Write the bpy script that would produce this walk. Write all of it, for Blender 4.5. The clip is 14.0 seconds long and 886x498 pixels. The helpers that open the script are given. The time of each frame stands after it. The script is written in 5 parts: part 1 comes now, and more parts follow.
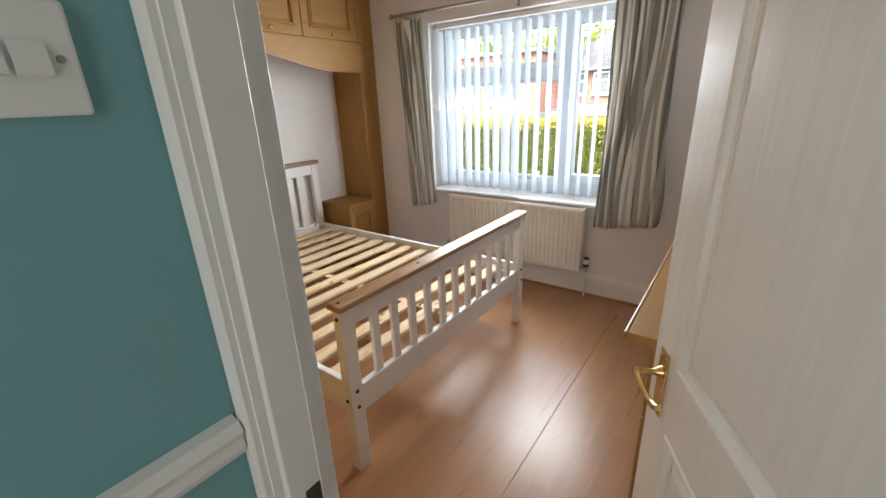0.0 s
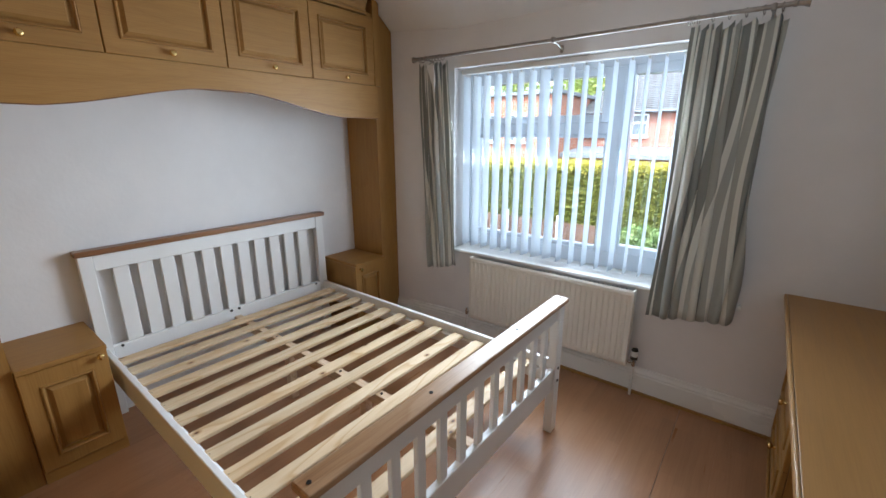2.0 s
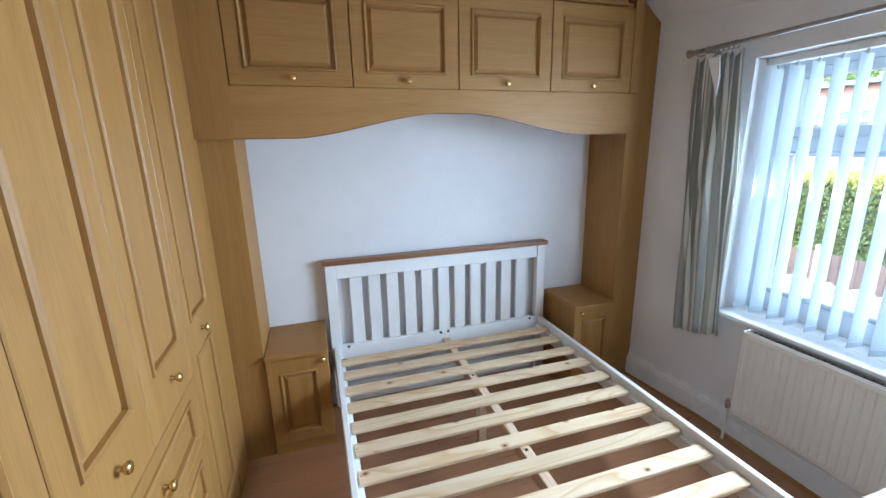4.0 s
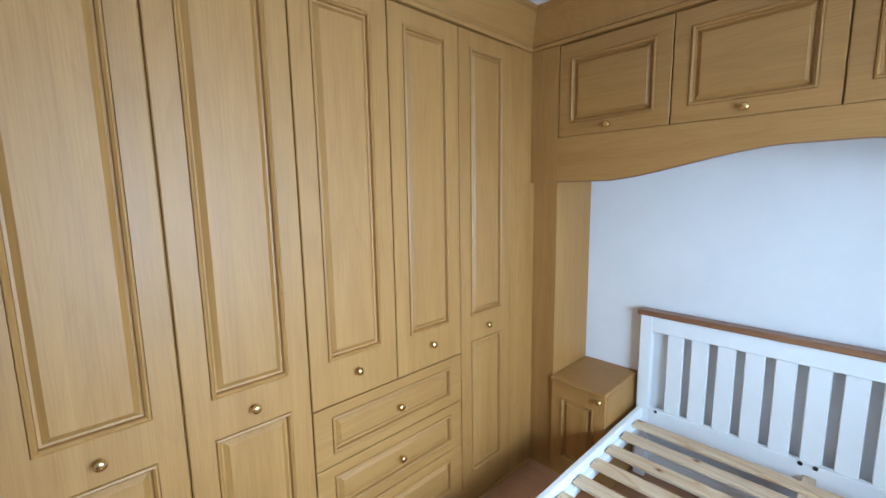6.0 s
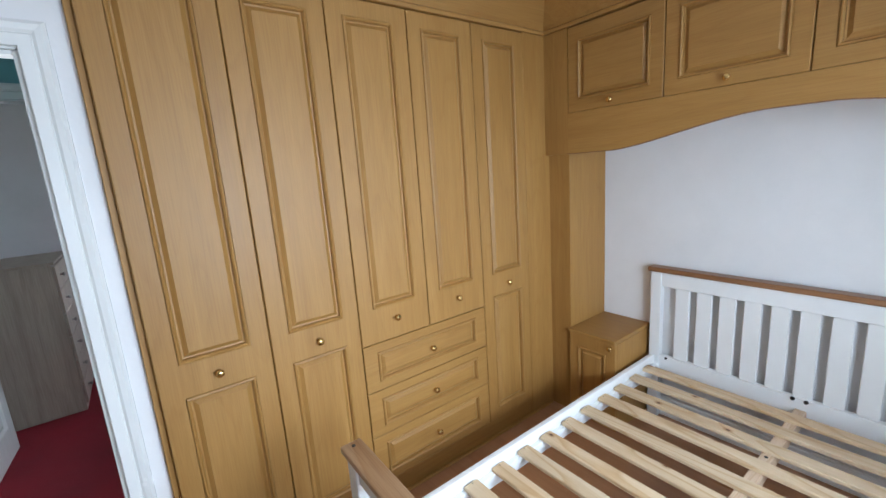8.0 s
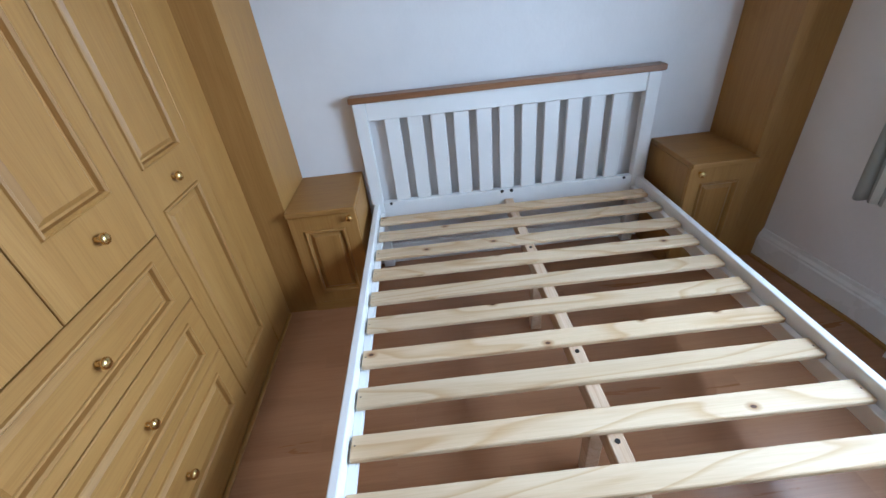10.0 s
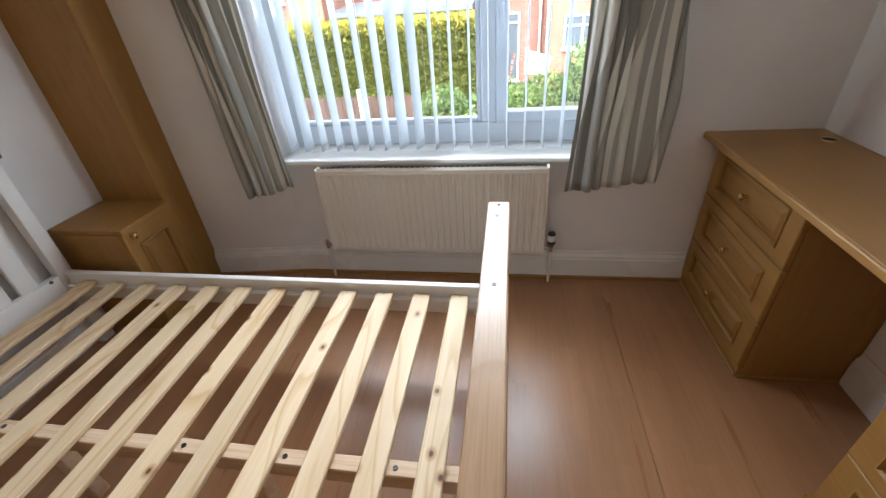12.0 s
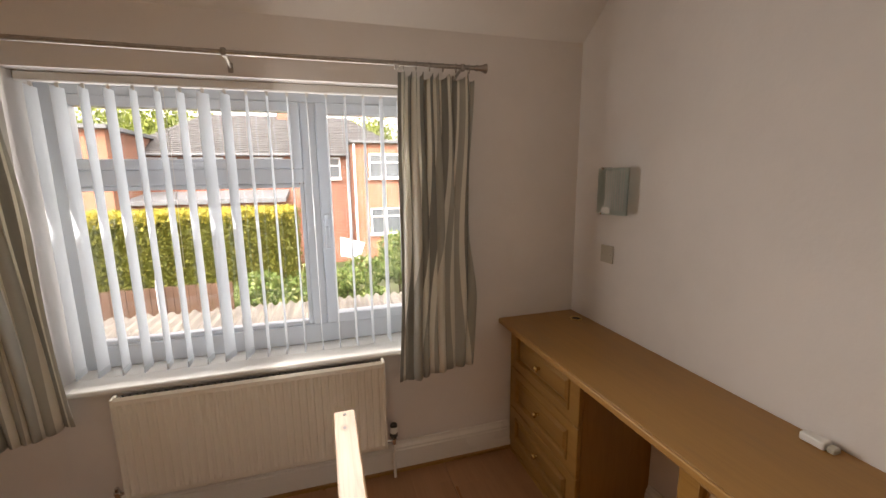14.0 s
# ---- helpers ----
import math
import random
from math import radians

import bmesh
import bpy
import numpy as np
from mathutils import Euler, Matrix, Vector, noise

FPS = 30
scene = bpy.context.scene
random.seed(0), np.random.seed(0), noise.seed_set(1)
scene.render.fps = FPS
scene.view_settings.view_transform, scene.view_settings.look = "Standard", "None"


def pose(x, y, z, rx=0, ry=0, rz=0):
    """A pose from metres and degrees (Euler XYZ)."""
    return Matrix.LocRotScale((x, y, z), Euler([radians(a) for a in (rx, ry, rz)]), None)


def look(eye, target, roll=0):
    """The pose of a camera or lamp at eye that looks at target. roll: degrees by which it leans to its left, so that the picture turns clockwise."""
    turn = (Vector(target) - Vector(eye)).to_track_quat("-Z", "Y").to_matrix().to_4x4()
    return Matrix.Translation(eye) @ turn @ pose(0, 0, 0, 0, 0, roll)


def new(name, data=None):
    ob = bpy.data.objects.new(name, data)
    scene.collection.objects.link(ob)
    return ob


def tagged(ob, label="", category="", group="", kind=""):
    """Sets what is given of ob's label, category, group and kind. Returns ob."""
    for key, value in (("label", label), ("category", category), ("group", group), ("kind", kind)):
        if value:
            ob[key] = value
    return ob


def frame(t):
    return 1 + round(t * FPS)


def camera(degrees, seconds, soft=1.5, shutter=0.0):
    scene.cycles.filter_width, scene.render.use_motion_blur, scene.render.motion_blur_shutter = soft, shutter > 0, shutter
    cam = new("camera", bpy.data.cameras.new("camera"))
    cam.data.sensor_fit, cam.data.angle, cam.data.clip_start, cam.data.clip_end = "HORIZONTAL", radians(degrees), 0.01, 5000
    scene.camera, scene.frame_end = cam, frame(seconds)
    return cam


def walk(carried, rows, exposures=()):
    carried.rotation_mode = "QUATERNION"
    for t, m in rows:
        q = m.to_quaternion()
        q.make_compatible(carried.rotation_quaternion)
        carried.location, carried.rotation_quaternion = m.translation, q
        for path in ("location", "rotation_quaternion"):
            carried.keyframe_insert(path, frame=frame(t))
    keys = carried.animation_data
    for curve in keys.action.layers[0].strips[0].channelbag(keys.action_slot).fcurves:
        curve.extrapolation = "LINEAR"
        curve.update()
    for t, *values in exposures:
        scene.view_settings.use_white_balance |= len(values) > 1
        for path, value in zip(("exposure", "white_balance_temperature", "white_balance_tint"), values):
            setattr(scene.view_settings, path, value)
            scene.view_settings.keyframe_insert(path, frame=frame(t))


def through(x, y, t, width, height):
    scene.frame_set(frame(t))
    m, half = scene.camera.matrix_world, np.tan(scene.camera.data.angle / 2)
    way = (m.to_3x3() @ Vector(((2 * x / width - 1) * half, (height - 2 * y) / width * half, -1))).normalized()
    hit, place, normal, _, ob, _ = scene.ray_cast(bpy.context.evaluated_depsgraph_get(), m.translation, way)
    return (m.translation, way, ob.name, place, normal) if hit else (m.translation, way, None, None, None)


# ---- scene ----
cam = camera(94.5, 14.0)
SKY, SUN, LANDING_LIGHT, FAR_LIGHT = 0.15, 0.9, 0.75, 0.4
WINDOW_LIGHT = 1.0
EXPOSURES = [  # seconds, stops, kelvin, tint
    (0.0, 3.15, 6400, 9), (0.5, 3.0, 6000, 5), (1.0, 2.98, 5800, 5), (2.7, 2.83, 5400, 6), (4.8, 3.45, 4700, 0), (6.0, 3.4, 4650, 0), (6.6, 3.35, 5000, 3), (7.2, 3.25, 5400, 5), (9.5, 3.05, 4900, 5),
    (10.0, 3.05, 4800, 4), (10.5, 2.9, 4750, 3), (11.0, 2.8, 5300, 3), (11.5, 2.8, 5900, 7), (12.0, 2.88, 5950, 8), (12.5, 2.65, 7600, 16), (13.5, 2.6, 7900, 18), (14.0, 2.5, 7800, 17)]
PATH = [
    (0, (-0.052, 0.223, 1.374), (-1.167, 1.738, 0.697), -2.2),
    (0.3, (-0.108, 0.294, 1.397), (-1.079, 1.909, 0.726), -1.9),
    (0.5, (-0.131, 0.364, 1.415), (-1.095, 1.989, 0.76), -1.5),
    (0.7, (-0.187, 0.4, 1.407), (-1.158, 2.037, 0.794), -1.0),
    (1, (-0.256, 0.482, 1.445), (-1.251, 2.118, 0.868), -0.7),
    (1.5, (-0.354, 0.556, 1.478), (-1.362, 2.189, 0.914), -0.4),
    (2, (-0.389, 0.617, 1.495), (-1.579, 2.133, 0.962), -0.1),
    (2.5, (-0.434, 0.692, 1.543), (-1.962, 1.898, 1.084), -0.7),
    (2.7, (-0.485, 0.682, 1.553), (-2.112, 1.772, 1.12), -0.9),
    (4.8, (-0.873, 1.294, 1.563), (-2.819, 1.149, 1.125), -1.3),
    (5, (-0.936, 1.361, 1.557), (-2.84, 0.873, 1.192), -0.1),
    (5.5, (-0.931, 1.574, 1.564), (-2.505, 0.373, 1.28), -1.3),
    (6, (-0.79, 1.823, 1.575), (-2.158, 0.391, 1.298), -0.9),
    (6.5, (-0.713, 2.089, 1.596), (-1.828, 0.445, 1.367), -0.9),
    (7, (-0.655, 2.254, 1.63), (-1.71, 0.568, 1.41), -2.0),
    (7.2, (-0.618, 2.274, 1.64), (-1.68, 0.595, 1.407), -2.2),
    (9.5, (-0.931, 1.539, 1.378), (-2.52, 0.876, 0.36), -6.0),
    (10, (-1.06, 1.342, 1.354), (-2.732, 1.362, 0.256), -6.3),
    (10.5, (-1.16, 1.223, 1.356), (-2.656, 1.841, 0.181), -5.5),
    (11, (-1.162, 1.132, 1.376), (-2.235, 2.3, 0.157), -4.1),
    (11.5, (-1.072, 1.186, 1.357), (-1.807, 2.603, 0.152), -5.7),
    (12, (-1.064, 1.19, 1.361), (-1.359, 2.848, 0.282), -4.5),
    (12.5, (-1.125, 1.152, 1.441), (-1.033, 3.002, 0.687), -1.9),
    (13, (-1.147, 1.106, 1.514), (-0.968, 3.044, 1.054), -0.5),
    (13.5, (-1.14, 1.11, 1.531), (-0.852, 3.059, 1.188), -0.2),
    (14, (-1.123, 1.111, 1.531), (-0.556, 2.996, 1.178), -0.7),
]
walk(cam, [(t, look(eye, target, roll)) for t, eye, target, roll in PATH], EXPOSURES)

# ---- light ----
world = bpy.data.worlds.new("overcast_sky")
scene.world = world
world.use_nodes = True
wn, wl = world.node_tree.nodes, world.node_tree.links
wn.clear()
sky = wn.new("ShaderNodeTexSky")
sky.sky_type, sky.sun_disc = "NISHITA", False
sky.sun_elevation, sky.sun_rotation = radians(50), radians(200)
sky.air_density, sky.dust_density, sky.ozone_density = 1.0, 4.0, 1.0
hsv = wn.new("ShaderNodeHueSaturation")
hsv.inputs["Saturation"].default_value = 0.25
bg = wn.new("ShaderNodeBackground")
bg.inputs["Strength"].default_value = SKY
wo = wn.new("ShaderNodeOutputWorld")
wl.new(sky.outputs[0], hsv.inputs["Color"])
wl.new(hsv.outputs[0], bg.inputs["Color"])
wl.new(bg.outputs[0], wo.inputs[0])

sun = new("sun", bpy.data.lights.new("sun", "SUN"))
sun.data.energy, sun.data.angle, sun.data.color = SUN, radians(12), (1.0, 0.96, 0.9)
sun.matrix_world = look((4, -12, 16), (0, 0, 0))


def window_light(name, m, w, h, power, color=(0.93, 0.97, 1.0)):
    """An area lamp: sky light through the window's opening, or added fill beyond the bedroom."""
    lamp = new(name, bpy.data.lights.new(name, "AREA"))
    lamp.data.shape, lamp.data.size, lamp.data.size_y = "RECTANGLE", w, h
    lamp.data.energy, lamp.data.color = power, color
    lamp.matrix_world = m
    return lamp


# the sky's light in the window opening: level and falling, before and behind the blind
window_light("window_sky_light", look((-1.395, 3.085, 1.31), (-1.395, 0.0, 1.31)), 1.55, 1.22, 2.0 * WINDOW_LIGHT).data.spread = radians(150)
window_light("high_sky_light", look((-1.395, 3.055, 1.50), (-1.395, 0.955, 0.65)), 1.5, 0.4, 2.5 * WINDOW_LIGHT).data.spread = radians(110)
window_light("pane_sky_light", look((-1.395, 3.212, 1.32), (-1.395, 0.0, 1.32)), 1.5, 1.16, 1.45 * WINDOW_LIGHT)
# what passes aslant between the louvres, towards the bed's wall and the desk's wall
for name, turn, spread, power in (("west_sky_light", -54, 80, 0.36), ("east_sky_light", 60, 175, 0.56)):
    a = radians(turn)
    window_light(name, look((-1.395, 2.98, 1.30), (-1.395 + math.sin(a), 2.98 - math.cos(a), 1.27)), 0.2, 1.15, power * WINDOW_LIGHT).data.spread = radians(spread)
# added fill lamp in the far doorway, brightens the open door and landing
window_light("landing_sky_light", look((-0.15, -0.64, 1.2), (-0.15, 0.6, 1.15)), 0.6, 1.6, LANDING_LIGHT, (1.0, 0.95, 0.88))
# added fill lamp for the far room, in an assumed window out of view
window_light("far_room_sky_light", look((-2.09, -1.8, 1.6), (0.0, -1.8, 1.3)), 1.0, 1.15, FAR_LIGHT)

# ---- helpers for building ----
ORIGIN = {}


def link_mesh(name, bm, mat, smooth=None):
    me = bpy.data.meshes.new(name)
    bmesh.ops.recalc_face_normals(bm, faces=bm.faces[:])
    bm.to_mesh(me)
    bm.free()
    if mat:
        me.materials.append(mat)
    if smooth:
        me.polygons.foreach_set("use_smooth", [True] * len(me.polygons))
        me.set_sharp_from_angle(angle=radians(smooth))
    return new(name, me)


def thing(name, at, label, category, group="", kind="", turn=0):
    """An empty at the base of a thing, which parents its parts."""
    ob = new(name)
    ob.empty_display_size = 0.05
    ob.matrix_basis = pose(*at, 0, 0, turn)
    ORIGIN[ob] = Vector(at) if not turn else Vector((0, 0, 0))
    return tagged(ob, label, category, group, kind)


def part(name, bm, mat, parent, label="", smooth=None):
    """One mesh under a thing or a part; its bmesh is in the world's metres (or a turned thing's own)."""
    o = ORIGIN[parent]
    bmesh.ops.translate(bm, verts=bm.verts[:], vec=-o)
    ob = link_mesh(name, bm, mat, smooth)
    ob.parent = parent
    ORIGIN[ob] = o
    return tagged(ob, label)


def solid(name, bm, mat, label="", category="", group="", kind="", smooth=None):
    return tagged(link_mesh(name, bm, mat, smooth), label, category, group, kind)


def box(x0, x1, y0, y1, z0, z1, bevel=0.0, bm=None, seg=1):
    bm = bm or bmesh.new()
    x0, x1, y0, y1, z0, z1 = min(x0, x1), max(x0, x1), min(y0, y1), max(y0, y1), min(z0, z1), max(z0, z1)
    v = [bm.verts.new((x, y, z)) for x in (x0, x1) for y in (y0, y1) for z in (z0, z1)]
    fs = [bm.faces.new([v[i] for i in q]) for q in ((0, 1, 3, 2), (4, 6, 7, 5), (0, 4, 5, 1), (2, 3, 7, 6), (0, 2, 6, 4), (1, 5, 7, 3))]
    if bevel:
        es = list({e for f in fs for e in f.edges})
        bmesh.ops.bevel(bm, geom=es, offset=bevel, segments=seg, affect="EDGES", profile=0.5)
    return bm


def prism(pts, axis, a, b, bm=None, bevel=0.0):
    """A polygon given in the other two axes (in order), drawn out along axis from a to b."""
    bm = bm or bmesh.new()
    def at(p, s):
        q = list(p)
        q.insert("xyz".index(axis), s)
        return q
    lo = [bm.verts.new(at(p, a)) for p in pts]
    hi = [bm.verts.new(at(p, b)) for p in pts]
    fs = [bm.faces.new(lo), bm.faces.new(hi[::-1])]
    for i in range(len(pts)):
        j = (i + 1) % len(pts)
        fs.append(bm.faces.new((lo[i], hi[i], hi[j], lo[j])))
    if bevel:
        es = list({e for f in fs[:2] for e in f.edges})
        bmesh.ops.bevel(bm, geom=es, offset=bevel, segments=1, affect="EDGES", profile=0.5)
    return bm


def lathe(profile, m, n=14, bm=None):
    """Rings of (radius, height) turned round the z axis of the pose m."""
    bm = bm or bmesh.new()
    rings = []
    for r, h in profile:
        if r < 1e-5:
            rings.append([bm.verts.new(m @ Vector((0, 0, h)))])
        else:
            rings.append([bm.verts.new(m @ Vector((r * math.cos(2 * math.pi * i / n), r * math.sin(2 * math.pi * i / n), h))) for i in range(n)])
    for a, b in zip(rings, rings[1:]):
        for i in range(n):
            j = (i + 1) % n
            if len(a) == 1 and len(b) > 1:
                bm.faces.new((a[0], b[i], b[j]))
            elif len(b) == 1 and len(a) > 1:
                bm.faces.new((a[i], a[j], b[0]))
            elif len(a) > 1:
                bm.faces.new((a[i], a[j], b[j], b[i]))
    for r in (rings[0], rings[-1]):
        if len(r) > 2:
            bm.faces.new(r)
    return bm


def tube(points, r, n=10, bm=None):
    """A round bar along points."""
    bm = bm or bmesh.new()
    pts = [Vector(p) for p in points]
    rings = []
    up = Vector((0.123, 0.321, 0.94)).normalized()
    for i, p in enumerate(pts):
        d = (pts[min(i + 1, len(pts) - 1)] - pts[max(i - 1, 0)]).normalized()
        s = d.cross(up).normalized()
        u = s.cross(d)
        rr = r[i] if isinstance(r, (list, tuple)) else r
        rings.append([bm.verts.new(p + rr * (math.cos(2 * math.pi * k / n) * s + math.sin(2 * math.pi * k / n) * u)) for k in range(n)])
    for a, b in zip(rings, rings[1:]):
        for k in range(n):
            bm.faces.new((a[k], a[(k + 1) % n], b[(k + 1) % n], b[k]))
    bm.faces.new(rings[0])
    bm.faces.new(rings[-1])
    return bm


# the moulded edge of a door panel: (inset, depth) from the panel's outer line
MOULD = ((0.0, 0.0), (0.001, -0.003), (0.003, 0.005), (0.008, 0.007), (0.014, 0.001), (0.0155, -0.012), (0.0215, -0.013), (0.037, -0.001), (0.039, -0.001))


def front(m, w, h, t, panels, bm=None, mould=MOULD, round_=0.003):
    """A door or drawer front in the local x (width) and z (height) of m, its face towards -y: a slab t thick with moulded panels,
    each given as (x0, x1, z0, z1)."""
    bm = bm or bmesh.new()
    V = lambda x, d, z: bm.verts.new(m @ Vector((x, -d, z)))  # noqa: E731
    xs = sorted({0.0, w, *[p[0] for p in panels], *[p[1] for p in panels]})
    zs = sorted({0.0, h, *[p[2] for p in panels], *[p[3] for p in panels]})
    grid = {}
    for i, x in enumerate(xs):
        for k, z in enumerate(zs):
            xx = min(max(x, round_), w - round_)
            zz = min(max(z, round_), h - round_)
            grid[i, k] = V(xx, 0, zz)
    for i in range(len(xs) - 1):
        for k in range(len(zs) - 1):
            cx, cz = (xs[i] + xs[i + 1]) / 2, (zs[k] + zs[k + 1]) / 2
            if not any(p[0] < cx < p[1] and p[2] < cz < p[3] for p in panels):
                bm.faces.new((grid[i, k], grid[i + 1, k], grid[i + 1, k + 1], grid[i, k + 1]))
    for x0, x1, z0, z1 in panels:
        last = None
        for ins, d in mould:
            ring = [V(x0 + ins, d, z0 + ins), V(x1 - ins, d, z0 + ins), V(x1 - ins, d, z1 - ins), V(x0 + ins, d, z1 - ins)]
            if last:
                for a in range(4):
                    b = (a + 1) % 4
                    bm.faces.new((last[a], last[b], ring[b], ring[a]))
            last = ring
        bm.faces.new(last)
    edge = [grid[i, 0] for i in range(len(xs))] + [grid[len(xs) - 1, k] for k in range(1, len(zs))] + [grid[i, len(zs) - 1] for i in range(len(xs) - 2, -1, -1)] + [grid[0, k] for k in range(len(zs) - 2, 0, -1)]
    def outward(v, d):
        p = m.inverted() @ v.co
        x = 0.0 if p.x <= round_ + 1e-6 else (w if p.x >= w - round_ - 1e-6 else p.x)
        z = 0.0 if p.z <= round_ + 1e-6 else (h if p.z >= h - round_ - 1e-6 else p.z)
        return V(x, d, z)
    r1 = [outward(v, -round_) for v in edge]
    r2 = [outward(v, -t) for v in edge]
    n = len(edge)
    for a in range(n):
        b = (a + 1) % n
        bm.faces.new((edge[a], edge[b], r1[b], r1[a]))
        bm.faces.new((r1[a], r1[b], r2[b], r2[a]))
    bm.faces.new(r2[::-1])
    return bm


# ---- materials ----
def material(name, rough=0.5, metal=0.0):
    mat = bpy.data.materials.new(name)
    mat.use_nodes = True
    nt = mat.node_tree
    p = nt.nodes["Principled BSDF"]
    p.inputs["Roughness"].default_value, p.inputs["Metallic"].default_value = rough, metal
    return mat, nt, p


def coords(nt, scale, wander=True):
    """Object coordinates in metres, stretched by scale, shifted from piece to piece."""
    tc = nt.nodes.new("ShaderNodeTexCoord")
    mp = nt.nodes.new("ShaderNodeMapping")
    mp.inputs["Scale"].default_value = scale
    nt.links.new(tc.outputs["Object"], mp.inputs["Vector"])
    if wander:
        info = nt.nodes.new("ShaderNodeObjectInfo")
        mul = nt.nodes.new("ShaderNodeMath")
        mul.operation = "MULTIPLY"
        mul.inputs[1].default_value = 37.0
        nt.links.new(info.outputs["Random"], mul.inputs[0])
        nt.links.new(mul.outputs[0], mp.inputs["Location"])
    return mp.outputs[0]


def noise_tex(nt, vec, scale, detail=4.0, rough=0.55, distort=0.0):
    n = nt.nodes.new("ShaderNodeTexNoise")
    n.inputs["Scale"].default_value, n.inputs["Detail"].default_value = scale, detail
    n.inputs["Roughness"].default_value, n.inputs["Distortion"].default_value = rough, distort
    nt.links.new(vec, n.inputs["Vector"])
    return n.outputs["Fac"]


def ramp(nt, fac, stops):
    r = nt.nodes.new("ShaderNodeValToRGB")
    els = r.color_ramp.elements
    while len(els) < len(stops):
        els.new(0.5)
    for e, (pos, col) in zip(els, stops):
        e.position, e.color = pos, (*col, 1.0)
    nt.links.new(fac, r.inputs["Fac"])
    return r.outputs["Color"]


def mix(nt, fac, a, b, mode="MIX"):
    m = nt.nodes.new("ShaderNodeMix")
    m.data_type, m.blend_type = "RGBA", mode
    for sock, val in ((m.inputs[0], fac), (m.inputs[6], a), (m.inputs[7], b)):
        if isinstance(val, (int, float)):
            sock.default_value = val
        elif isinstance(val, tuple):
            sock.default_value = (*val, 1.0)
        else:
            nt.links.new(val, sock)
    return m.outputs[2]


def bump(nt, p, height, strength=0.2, dist=0.002):
    b = nt.nodes.new("ShaderNodeBump")
    b.inputs["Strength"].default_value, b.inputs["Distance"].default_value = strength, dist
    nt.links.new(height, b.inputs["Height"])
    nt.links.new(b.outputs[0], p.inputs["Normal"])


def rough_from(nt, p, fac, lo, hi):
    mr = nt.nodes.new("ShaderNodeMapRange")
    mr.inputs["To Min"].default_value, mr.inputs["To Max"].default_value = lo, hi
    nt.links.new(fac, mr.inputs["Value"])
    nt.links.new(mr.outputs[0], p.inputs["Roughness"])


def paint(name, col, rough=0.6, stain=0.06, tex=0.15, tex_scale=90.0, tex_dist=0.0015, blotch=2.2):
    """Painted plaster or wood: soft blotches, a fine roller texture."""
    mat, nt, p = material(name, rough)
    v = coords(nt, (1, 1, 1), False)
    big = noise_tex(nt, v, blotch, 5.0, 0.6)
    fine = noise_tex(nt, v, tex_scale, 3.0)
    dark = tuple(c * (1 - 2.2 * stain) for c in col)
    light = tuple(min(1, c * (1 + 0.6 * stain)) for c in col)
    base = ramp(nt, big, [(0.25, dark), (0.6, col), (0.85, light)])
    nt.links.new(base, p.inputs["Base Color"])
    bump(nt, p, fine, tex, tex_dist)
    rough_from(nt, p, big, rough - 0.06, rough + 0.08)
    return mat


